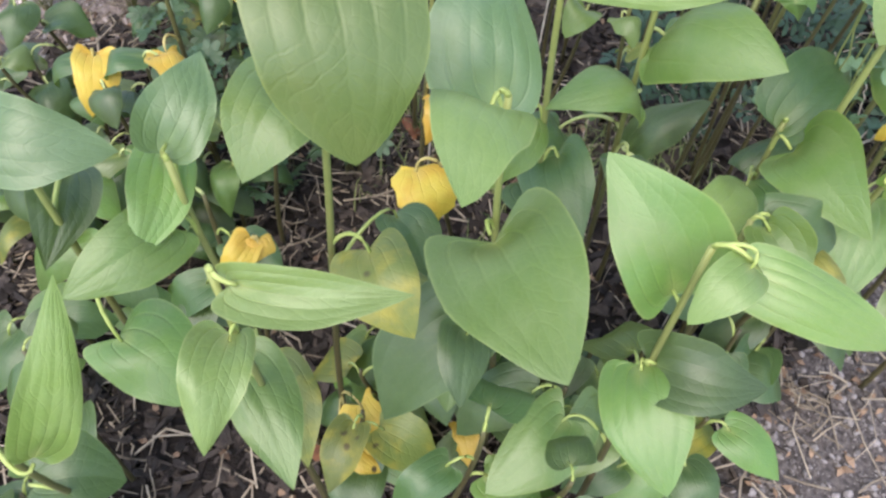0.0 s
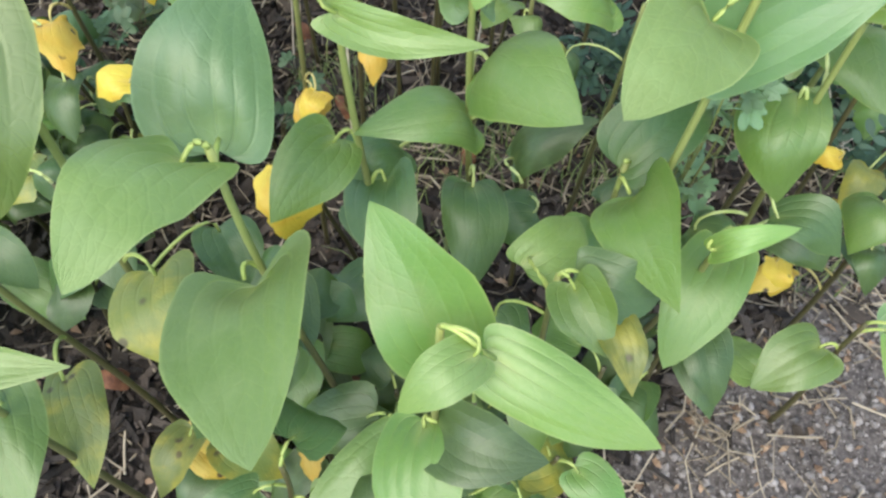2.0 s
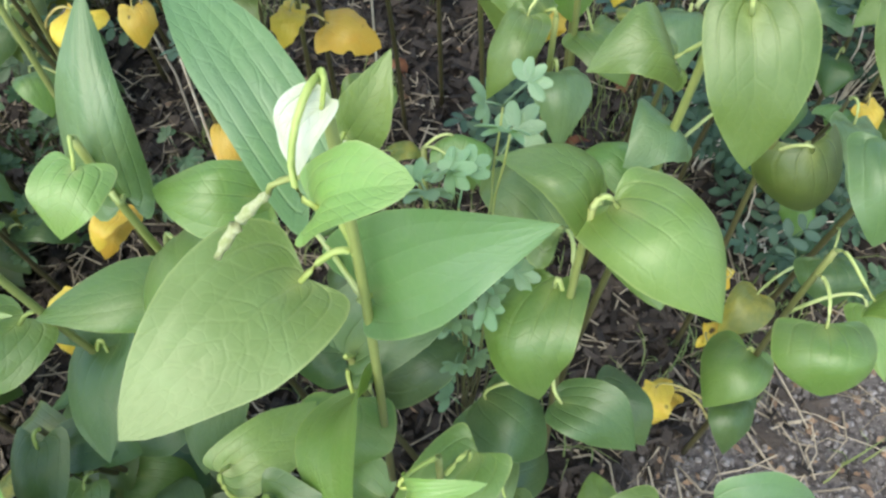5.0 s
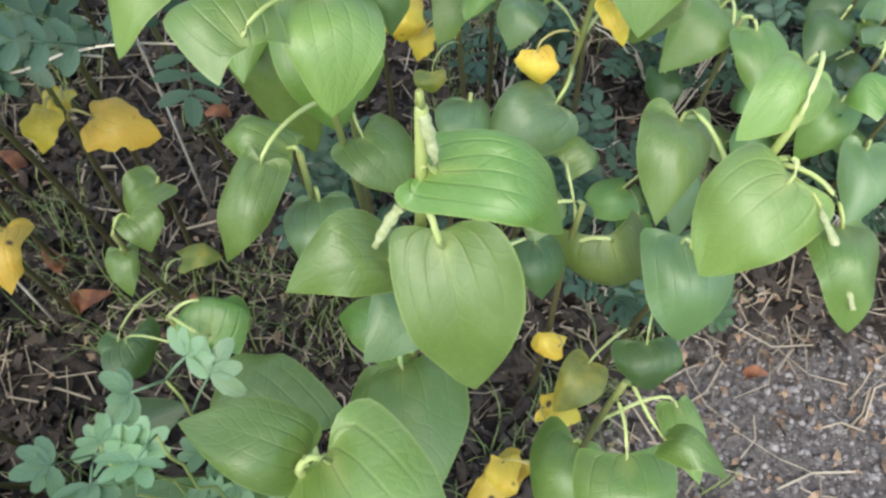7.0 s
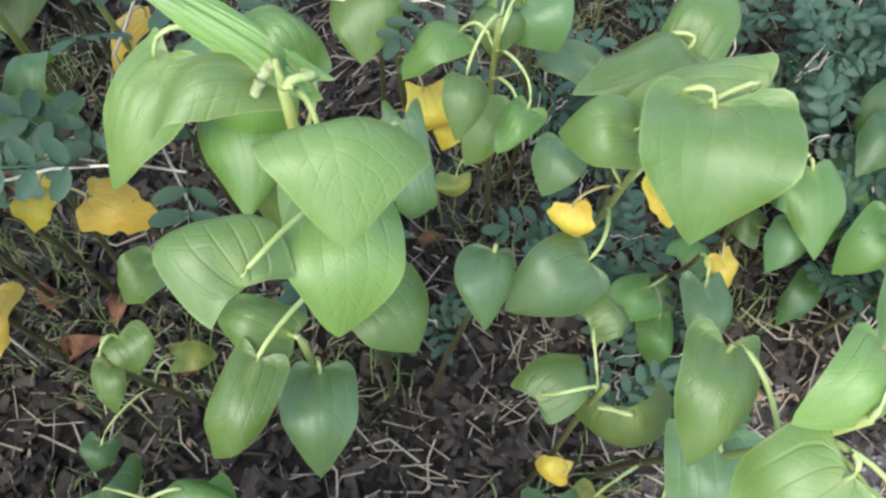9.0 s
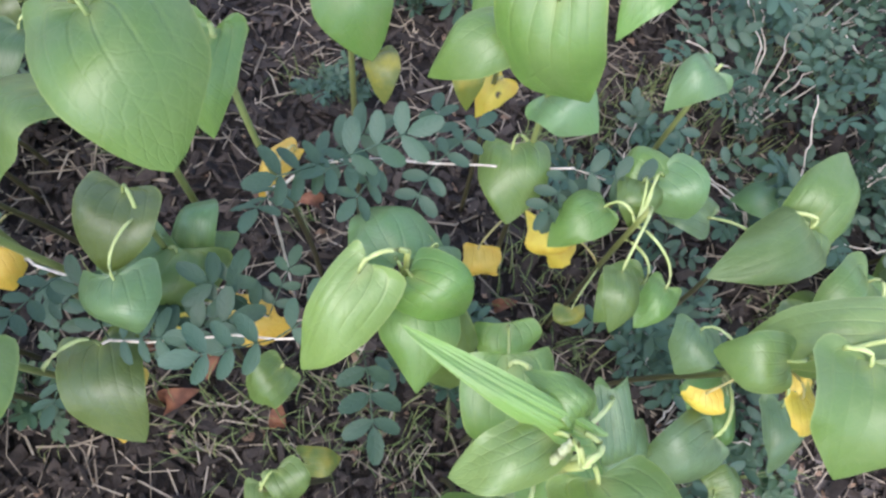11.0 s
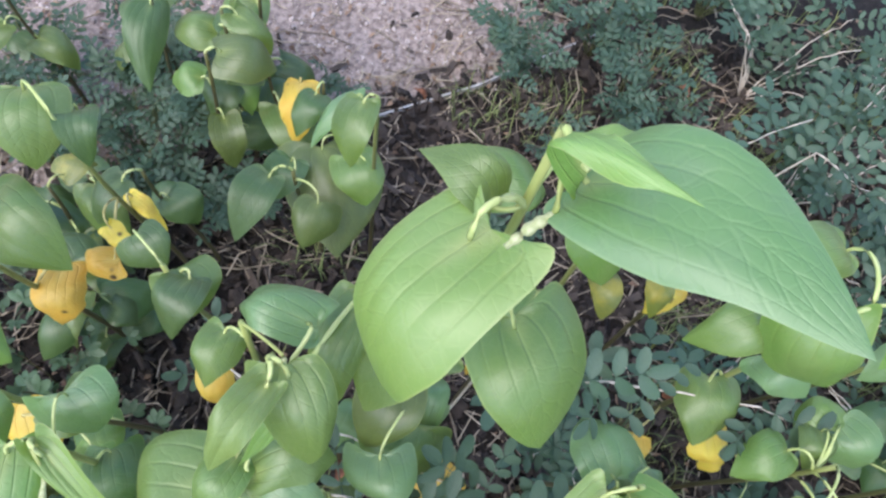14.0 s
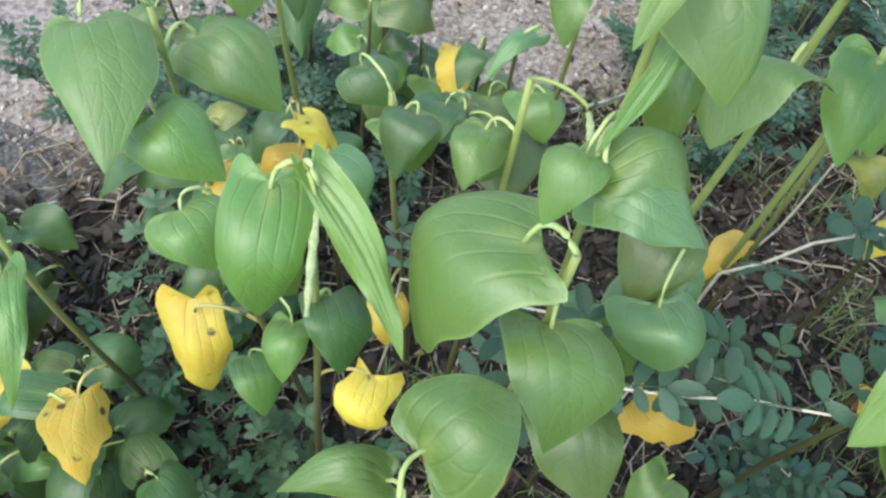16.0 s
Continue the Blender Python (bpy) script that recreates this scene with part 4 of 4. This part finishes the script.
# ---- lower heart-leaved growth between the tall stems ----
def low_plant(x, y, high, seed, kinds="ddgddgs"):
    rnd = random.Random(seed)
    p = plant(x, y, high)
    turn = rnd.uniform(0, math.tau)
    for k in range(rnd.randint(3, 5)):
        w = turn + k * 2.2 + rnd.uniform(-0.4, 0.4)
        out = Vector((math.cos(w), math.sin(w), 0))
        size = rnd.uniform(0.055, 0.09)
        base = Vector((x, y, high * (1 - 0.17 * k))) + out * rnd.uniform(0.008, 0.03)
        tip = base + out * size * rnd.uniform(0.5, 0.85) + Vector((0, -0.15 * size, -size * rnd.uniform(0.25, 0.8)))
        tip.z = max(tip.z, 0.015)
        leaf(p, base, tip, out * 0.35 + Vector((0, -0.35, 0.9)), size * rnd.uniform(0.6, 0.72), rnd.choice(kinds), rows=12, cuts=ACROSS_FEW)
    finish(p)


PLACES = random.Random(5)
seed = 100
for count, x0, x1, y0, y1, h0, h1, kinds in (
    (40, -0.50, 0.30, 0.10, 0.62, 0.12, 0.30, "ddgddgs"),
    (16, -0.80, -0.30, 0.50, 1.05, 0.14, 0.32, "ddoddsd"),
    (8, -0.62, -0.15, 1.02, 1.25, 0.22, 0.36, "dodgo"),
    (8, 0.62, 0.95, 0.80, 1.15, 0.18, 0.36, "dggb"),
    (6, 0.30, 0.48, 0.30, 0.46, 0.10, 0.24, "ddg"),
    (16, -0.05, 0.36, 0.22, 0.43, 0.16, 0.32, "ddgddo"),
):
    for _ in range(count):
        x, y = PLACES.uniform(x0, x1), PLACES.uniform(y0, y1)
        seed += 1
        if (x > 0.85 * y + 0.03 and y < 0.5) or (x > -0.12 and 0.44 < y < 0.7) or (x > -0.25 and 0.5 < y < 0.7):
            continue
        low_plant(x, y, PLACES.uniform(h0, h1), seed, kinds)


# ---- low shrubs and weeds with small leaflets ----
def leaflet(at, way, up, size, slim):
    """A small oval leaflet, slightly folded along its midrib."""
    way, up = way.normalized(), up.normalized()
    side = way.cross(up).normalized()
    up = side.cross(way)
    v, uv, f = [], [], []
    for i, (a, wide) in enumerate(((0.0, 0.12), (0.22, 0.75), (0.5, 1.0), (0.78, 0.8), (0.95, 0.35))):
        for s in (-1, 0, 1):
            v.append(at + way * a * size + side * s * wide * slim * size * 0.5 + up * (abs(s) * 0.07 * size * wide - 0.12 * size * a * a))
            uv.append((0.5 + 0.30 * s, 0.3 + 0.6 * a))
    for i in range(4):
        for j in range(2):
            f.append((i * 3 + j, i * 3 + j + 1, i * 3 + j + 4, i * 3 + j + 3))
    return v, f, uv


def sprig(parent, at, way, size, rnd, material, fan=False):
    """One compound leaf: leaflets in pairs along a thin stalk, or in a fan at its end."""
    way = way.normalized()
    up = (Vector((rnd.gauss(0, 0.25), rnd.gauss(-0.15, 0.25), 1.0)))
    side = way.cross(up).normalized()
    up = side.cross(way)
    verts, faces, uvs = [], [], []

    def add(v, f, uv):
        n = len(verts)
        verts.extend(v), uvs.extend(uv)
        faces.extend(tuple(i + n for i in q) for q in f)

    length = size * (1.2 if fan else 2.3)
    stalk_v, stalk_f = tube([at, at + way * length * 0.5 + up * 0.05 * length, at + way * length], 0.0006, 4)
    add(stalk_v, stalk_f, [(0.5, 0.9)] * len(stalk_v))
    if fan:
        for a in (-1.9, -1.0, 0.0, 1.0, 1.9):
            d = way * math.cos(a * 0.8) + side * math.sin(a * 0.8) + up * rnd.uniform(-0.25, 0.1)
            add(*leaflet(at + way * length, d, up, size * rnd.uniform(0.8, 1.1), 0.52))
    else:
        for k in (0.25, 0.6, 0.92):
            for s in (-1, 1):
                d = side * s + way * 0.45 + up * rnd.uniform(-0.3, 0.15)
                add(*leaflet(at + way * length * k, d, up, size * rnd.uniform(0.85, 1.1), 0.5))
        add(*leaflet(at + way * length, way + up * rnd.uniform(-0.3, 0.1), up, size * 1.1, 0.5))
    here = Vector(parent.location)
    return mesh_object("leaf_sprig", [q - here for q in verts], faces, material, parent, uvs)


def twig_run(points, n):
    pts = [Vector(p) for p in points]
    out = []
    for i in range(n + 1):
        t = i / n * (len(pts) - 1)
        k = min(int(t), len(pts) - 2)
        out.append(pts[k].lerp(pts[k + 1], t - k))
    return out


def shrub(twigs, label, seed, per=7, size=0.022, material=SHRUB, fan=False, bare=TWIG, thick=0.0016, name="low_shrub"):
    rnd = random.Random(seed)
    root = new(name)
    root.location = (twigs[0][0][0], twigs[0][0][1], 0)
    here = Vector(root.location)
    for points in twigs:
        run = [q + Vector((rnd.gauss(0, 0.002), rnd.gauss(0, 0.002), rnd.gauss(0, 0.003))) for q in twig_run(points, 12)]
        v, f = tube(run, [thick * (1 - 0.5 * i / 12) for i in range(13)], 6)
        mesh_object("twig", [q - here for q in v], f, bare, root)
        for k in range(per):
            i = rnd.randint(3, 12) if k else 12
            along_it = (run[min(i + 1, 12)] - run[i - 1]).normalized()
            w = rnd.uniform(0, math.tau)
            d = along_it * 0.5 + Vector((math.cos(w), math.sin(w), rnd.uniform(0.0, 0.5)))
            sprig(root, run[i], d, size * rnd.uniform(0.75, 1.15), rnd, material, fan)
    return tagged(root, label, "shrub" if not fan else "weed", "leafy shrubs and weeds in the bed")


def bush(x, y, high, spread, twigs, seed, **more):
    rnd = random.Random(seed)
    rows = []
    for _ in range(twigs):
        w, r = rnd.uniform(0, math.tau), spread * rnd.uniform(0.4, 1.0)
        top = Vector((x + r * math.cos(w), y + r * math.sin(w), high * rnd.uniform(0.6, 1.0)))
        rows.append([(x, y, -0.005), ((x + top.x) / 2, (y + top.y) / 2, top.z * 0.75), tuple(top)])
    return shrub(rows, more.pop("label", "low shrub of small dark bluish-green oval leaflets on thin twigs"), seed, **more)


shrub([[(-0.040, 0.700, 0.000), (-0.030, 0.715, 0.322), (0.045, 0.732, 0.422), (0.140, 0.745, 0.452), (0.227, 0.757, 0.462)]], "arching bare tan twig with dark bluish-green leaflets over mulch", 31, 10, 0.023)
shrub([[(0.100, 0.880, 0.000), (0.120, 0.875, 0.402), (0.179, 0.873, 0.502), (0.284, 0.914, 0.456), (0.385, 0.937, 0.442)]], "arching bare tan twig with dark bluish-green leaflets over mulch", 32, 12, 0.023)
shrub([[(-0.160, 0.850, 0.000), (-0.120, 0.810, 0.322), (-0.006, 0.772, 0.422), (0.153, 0.770, 0.422)]], "thin tan twig with sparse bluish-green oval leaflets", 33, 7, 0.021)
shrub([[(0.240, 1.220, 0.000), (0.272, 1.242, 0.322), (0.410, 1.380, 0.322)], [(0.380, 1.340, 0.000), (0.422, 1.330, 0.322), (0.560, 1.300, 0.302)]], "thin pale twigs with bluish-green oval leaflets", 34, 9, 0.022)
bush(0.312, 0.470, 0.61, 0.032, 11, 35, fan=True, material=CLOVER, per=4, size=0.015, bare=STEM, thick=0.0011, name="clover_weed", label="leafy pale bluish-green weed clump with fanned leaflets")
for k, (x, y, h, r, n) in enumerate((
    (0.72, 1.08, 0.24, 0.16, 9), (0.92, 1.02, 0.24, 0.16, 12), (0.86, 1.24, 0.26, 0.17, 12), (1.05, 1.18, 0.24, 0.18, 12), (0.68, 1.28, 0.24, 0.16, 8),
    (0.52, 1.44, 0.24, 0.17, 7), (0.78, 1.48, 0.24, 0.2, 9), (0.42, 1.66, 0.20, 0.18, 8), (0.64, 1.72, 0.26, 0.2, 10), (1.0, 1.42, 0.24, 0.2, 10),
    (0.48, 1.10, 0.15, 0.11, 4), (0.54, 0.94, 0.18, 0.11, 5), (0.93, 0.90, 0.20, 0.12, 8),
    (0.30, 0.94, 0.16, 0.09, 3), (0.36, 0.82, 0.14, 0.09, 3), (0.60, 0.82, 0.14, 0.09, 4),
)):
    bush(x, y, h, r, n, 40 + k, per=7, size=0.021)
for k, (x, y, h, r, n) in enumerate(((0.13, 1.62, 0.22, 0.14, 14), (0.30, 1.80, 0.24, 0.16, 14), (0.22, 1.50, 0.17, 0.11, 12), (0.10, 1.86, 0.22, 0.16, 12), (0.36, 1.95, 0.24, 0.18, 12),
                                    (-0.36, 1.20, 0.16, 0.09, 10), (-0.47, 1.12, 0.16, 0.10, 10), (-0.30, 1.08, 0.13, 0.08, 8), (-0.50, 1.22, 0.15, 0.10, 11), (-0.64, 1.14, 0.16, 0.11, 11), (-0.58, 1.04, 0.16, 0.10, 10), (-0.72, 1.02, 0.16, 0.11, 10), (-0.44, 1.28, 0.12, 0.09, 8), (-0.42, 1.05, 0.14, 0.09, 10), (-0.26, 1.26, 0.13, 0.08, 9), (0.02, 1.52, 0.15, 0.10, 11), (0.16, 1.38, 0.10, 0.07, 6), (0.10, 1.18, 0.10, 0.07, 4))):
    bush(x, y, h, r, n, 70 + k, per=7, size=0.013, thick=0.0012, bare=STEM_OLD, label="dense low herb of fine dark green leaflets beside gravel")
for k, (x, y, h, r, n) in enumerate(((-0.33, 0.74, 0.22, 0.10, 10), (-0.24, 0.66, 0.15, 0.08, 9), (-0.14, 0.70, 0.14, 0.07, 8), (-0.40, 0.88, 0.18, 0.09, 9), (0.70, 0.78, 0.05, 0.04, 5))):
    bush(x, y, h, r, n, 90 + k, fan=True, material=WEED, per=4, size=0.019, bare=STEM, thick=0.0011, name="leafy_weed", label="low weed with fanned lobed green leaves in mulch")


# ---- dry curled leaves on the mulch, bed edging ----
def dry_leaf(x, y, size, seed):
    rnd = random.Random(seed)
    w = rnd.uniform(0, math.tau)
    b = Vector((x, y, 0.018))
    t = b + Vector((math.cos(w), math.sin(w), 0.25)) * size
    v, f, uv = blade(b, t, (0, 0, 1), size * 0.6, rnd, 8, ACROSS_FEW, 0.25, rnd.choice((-0.7, 0.9)))
    ob = mesh_object("dry_leaf", [q - b for q in v], f, DRY, None, uv)
    ob.location = b
    tagged(ob, "curled dry reddish-brown leaf lying on mulch", "dead leaf", "dry leaves on the ground")


for k, (x, y, s) in enumerate(((0.33, 0.86, 0.05), (0.36, 0.93, 0.045), (0.02, 0.80, 0.06), (-0.02, 0.72, 0.07), (-0.06, 0.78, 0.05), (-0.16, 0.92, 0.05), (0.78, 0.70, 0.035),
                               (-0.10, 1.40, 0.035), (0.12, 0.72, 0.05), (-0.22, 0.34, 0.06), (0.05, 0.36, 0.05), (0.28, 0.42, 0.05), (-0.12, 0.28, 0.05), (0.42, 1.06, 0.05), (0.10, 1.02, 0.05), (-0.35, 0.60, 0.06), (0.30, 1.62, 0.05))):
    dry_leaf(x, y, s * 0.7, 200 + k)


def edging(points, thick, low, high):
    """A thin upright metal strip along the edge of the bed."""
    pts = [Vector((x, y, 0)) for x, y in points]
    v, f = [], []
    for i, q in enumerate(pts):
        d = (pts[min(i + 1, len(pts) - 1)] - pts[max(i - 1, 0)]).normalized()
        s = Vector((-d.y, d.x, 0)) * thick / 2
        v += [q - s + Vector((0, 0, low)), q + s + Vector((0, 0, low)), q + s + Vector((0, 0, high)), q - s + Vector((0, 0, high))]
    for i in range(len(pts) - 1):
        for k in range(4):
            j = (k + 1) % 4
            f.append((i * 4 + k, i * 4 + j, i * 4 + 4 + j, i * 4 + 4 + k))
    f += [(3, 2, 1, 0), tuple(len(v) - 4 + k for k in range(4))]
    return tagged(mesh_object("edging_strip", v, f, EDGE, smooth=False), "thin pale metal edging strip between bed and gravel", "edging", kind="structure")


edging([(-1.110, 0.500), (-0.860, 0.740), (-0.645, 0.941), (-0.395, 1.123), (-0.165, 1.331), (-0.028, 1.468), (0.140, 1.680), (0.260, 1.930)], 0.003, -0.03, 0.008)


# ---- ground: one sheet, bark mulch in the bed, sandy gravel beside it ----
def gravelly(x, y):
    """How far the place is gravel: a patch beside the bed and one beyond it."""
    w = 0.10 * noise.noise(Vector((x * 5, y * 5, 3.0)))
    near = x - 0.93 * y - 0.01 + w
    beyond = y - 1.15 - 0.925 * (x + 0.39) + 0.3 * w
    away = math.hypot(x - 0.2, y - 0.9) - 1.65 + w
    return max(min(near, 0.80 - y + w) * 9, min(beyond, 0.04 - x + w) * 9, away * 9)


def height(x, y):
    return 0.012 * noise.noise(Vector((x * 2.2, y * 2.2, 0.0))) + 0.006 * noise.noise(Vector((x * 11, y * 11, 5.0)))


def sheet(name, xs, ys, mats, pick):
    verts = [(x, y, height(x, y) if -1.6 < x < 2.2 and -1 < y < 3.2 else 0.0) for y in ys for x in xs]
    w = len(xs)
    faces = [(j * w + i, j * w + i + 1, (j + 1) * w + i + 1, (j + 1) * w + i) for j in range(len(ys) - 1) for i in range(w - 1)]
    ob = mesh_object(name, verts, faces, mats[0])
    for m in mats[1:]:
        ob.data.materials.append(m)
    for poly in ob.data.polygons:
        poly.material_index = pick(poly.center)
    return ob


def steps(lo, hi, n):
    return [lo + (hi - lo) * i / n for i in range(n + 1)]


xs = [-60, -20, -6, -3] + steps(-1.6, 2.2, 190) + [3, 6, 20, 60]
ys = [-60, -20, -6, -2] + steps(-1.0, 3.2, 210) + [5, 9, 20, 60]
ground = sheet("ground", xs, ys, [SOIL, SAND, DUST], lambda c: (2 if c.y > 1.0 else 1) if gravelly(c.x, c.y) > 0 or abs(c.x) > 2.5 or abs(c.y) > 3.2 else 0)
tagged(ground, "dark soil bed with a sandy gravel path beside it", "ground", kind="structure")


def chip_box(c, size, rnd, flat):
    """One splintered chip: a skewed block of eight corners."""
    m = Matrix.Translation(c) @ Euler((rnd.gauss(0, flat), rnd.gauss(0, flat), rnd.uniform(0, math.tau))).to_matrix().to_4x4()
    v = []
    for z in (-1, 1):
        for x, y in ((-1, -1), (1, -1), (1, 1), (-1, 1)):
            k = rnd.uniform(0.55, 1.0)
            v.append(m @ Vector((x * size[0] * k, y * size[1] * rnd.uniform(0.5, 1), z * size[2] * rnd.uniform(0.5, 1))))
    return v, [(0, 3, 2, 1), (4, 5, 6, 7), (0, 1, 5, 4), (1, 2, 6, 5), (2, 3, 7, 6), (3, 0, 4, 7)]


def scatter(name, count, area, make, material, seed, label, category, wants, smooth=False):
    rnd = random.Random(seed)
    verts, faces = [], []
    made = 0
    while made < count:
        x, y = rnd.uniform(area[0], area[1]), rnd.uniform(area[2], area[3])
        if not wants(x, y, rnd):
            continue
        made += 1
        v, f = make(Vector((x, y, height(x, y))), rnd)
        n = len(verts)
        verts += v
        faces += [tuple(i + n for i in q) for q in f]
    ob = mesh_object(name, verts, faces, material, smooth=smooth)
    return tagged(ob, label, category, kind="stuff")


def bark(c, rnd):
    s = rnd.uniform(0.35, 1.0) ** 1.6
    return chip_box(c + Vector((0, 0, rnd.uniform(0, 0.012))), (0.022 * s, 0.008 * s * rnd.uniform(0.4, 1.5), 0.0022 * s), rnd, 0.5)


def pebble(c, rnd):
    s = 0.0012 + 0.0052 * rnd.random() ** 6
    ico = [(0, 0, -1), (0.72, -0.53, -0.45), (-0.28, -0.85, -0.45), (-0.89, 0, -0.45), (-0.28, 0.85, -0.45), (0.72, 0.53, -0.45),
           (0.28, -0.85, 0.45), (-0.72, -0.53, 0.45), (-0.72, 0.53, 0.45), (0.28, 0.85, 0.45), (0.89, 0, 0.45), (0, 0, 1)]
    tri = [(0, 1, 2), (1, 0, 5), (0, 2, 3), (0, 3, 4), (0, 4, 5), (1, 5, 10), (2, 1, 6), (3, 2, 7), (4, 3, 8), (5, 4, 9),
           (1, 10, 6), (2, 6, 7), (3, 7, 8), (4, 8, 9), (5, 9, 10), (6, 10, 11), (7, 6, 11), (8, 7, 11), (9, 8, 11), (10, 9, 11)]
    m = Euler((rnd.uniform(0, 6), rnd.uniform(0, 6), rnd.uniform(0, 6))).to_matrix()
    k = Vector((s * rnd.uniform(0.8, 1.4), s, s * rnd.uniform(0.55, 0.9)))
    return [c + Vector((0, 0, s * 0.3)) + m @ Vector((a * k.x * rnd.uniform(0.65, 1.15), b * k.y * rnd.uniform(0.7, 1.1), d * k.z)) for a, b, d in ico], tri


def crumb(c, rnd):
    """A torn flake of a dead leaf, bent along its middle."""
    w, r = rnd.uniform(0, math.tau), rnd.uniform(0.003, 0.013)
    a, b = Vector((math.cos(w), math.sin(w), rnd.uniform(-0.2, 0.4))), Vector((-math.sin(w), math.cos(w), rnd.uniform(-0.3, 0.3)))
    c = c + Vector((0, 0, 0.005))
    k = [rnd.uniform(0.5, 1.0) for _ in range(6)]
    v = [c - a * r * k[0], c - b * r * 0.5 * k[1] + Vector((0, 0, r * 0.3)), c + b * r * 0.5 * k[2] + Vector((0, 0, r * 0.3)), c + a * r * k[3]]
    v += [q - Vector((0, 0, 0.0006)) for q in v]
    return v, [(0, 1, 2), (1, 3, 2), (4, 6, 5), (5, 6, 7), (0, 4, 5, 1), (1, 5, 7, 3), (3, 7, 6, 2), (2, 6, 4, 0)]


def stalk(c, rnd):
    w, n = rnd.uniform(0, math.tau), rnd.uniform(0.03, 0.11)
    d = Vector((math.cos(w), math.sin(w), rnd.uniform(-0.1, 0.25)))
    c = c + Vector((0, 0, 0.008))
    bend = Vector((-d.y, d.x, 0.3)) * n * rnd.uniform(-0.25, 0.25)
    return tube([c - d * n / 2, c + bend, c + d * n / 2], rnd.uniform(0.0005, 0.0016), 4)


def grass(c, rnd):
    w, h = rnd.uniform(0, math.tau), rnd.uniform(0.025, 0.07)
    d, s = Vector((math.cos(w), math.sin(w), 0)), Vector((-math.sin(w), math.cos(w), 0)) * 0.0014
    k = rnd.uniform(0.3, 0.9)
    pts = [c, c + Vector((0, 0, h * 0.5)) + d * h * 0.15 * k, c + Vector((0, 0, h * 0.85)) + d * h * 0.5 * k, c + Vector((0, 0, h * 0.9)) + d * h * k]
    v = []
    for i, p in enumerate(pts):
        v += [p - s * (1 - i / 3.3), p + s * (1 - i / 3.3)]
    return v, [(0, 1, 3, 2), (2, 3, 5, 4), (4, 5, 7, 6)]


scatter("bark_mulch", 17000, (-0.75, 1.05, 0.05, 1.75), bark, CHIP, 21, "dark brown bark chips lying loose on the soil", "mulch", lambda x, y, r: gravelly(x, y) < 0.3 + r.gauss(0, 0.25) or r.random() < 0.03)
scatter("gravel", 15000, (0.05, 1.15, 0.1, 0.95), pebble, STONE, 22, "grey gravel with larger stones on sandy ground", "gravel", lambda x, y, r: gravelly(x, y) > r.gauss(0.05, 0.2))
scatter("pale_gravel", 12000, (-0.95, 0.4, 0.95, 2.1), pebble, STONE_PALE, 25, "pale pinkish gravel and dust beyond the bed", "gravel", lambda x, y, r: gravelly(x, y) > r.gauss(0.05, 0.2))
scatter("leaf_litter", 3500, (-0.95, 1.15, 0.1, 2.1), crumb, LITTER, 26, "brown crumbs of dead leaves strewn over gravel and mulch", "plant litter", lambda x, y, r: gravelly(x, y) > -0.3 or r.random() < 0.3)
scatter("dry_stalks", 3600, (-0.8, 1.1, 0.05, 1.9), stalk, STRAW, 23, "thin dry stalks and twigs strewn over mulch and gravel", "plant litter", lambda x, y, r: gravelly(x, y) < 1.2 or r.random() < 0.45)
scatter("grass_tufts", 2400, (-0.2, 1.2, 0.5, 1.9), grass, GRASS, 24, "sparse thin grass blades in the mulch", "grass",
        lambda x, y, r: noise.noise(Vector((x * 6, y * 6, 9.0))) > 0.12 and gravelly(x, y) < 1.5)
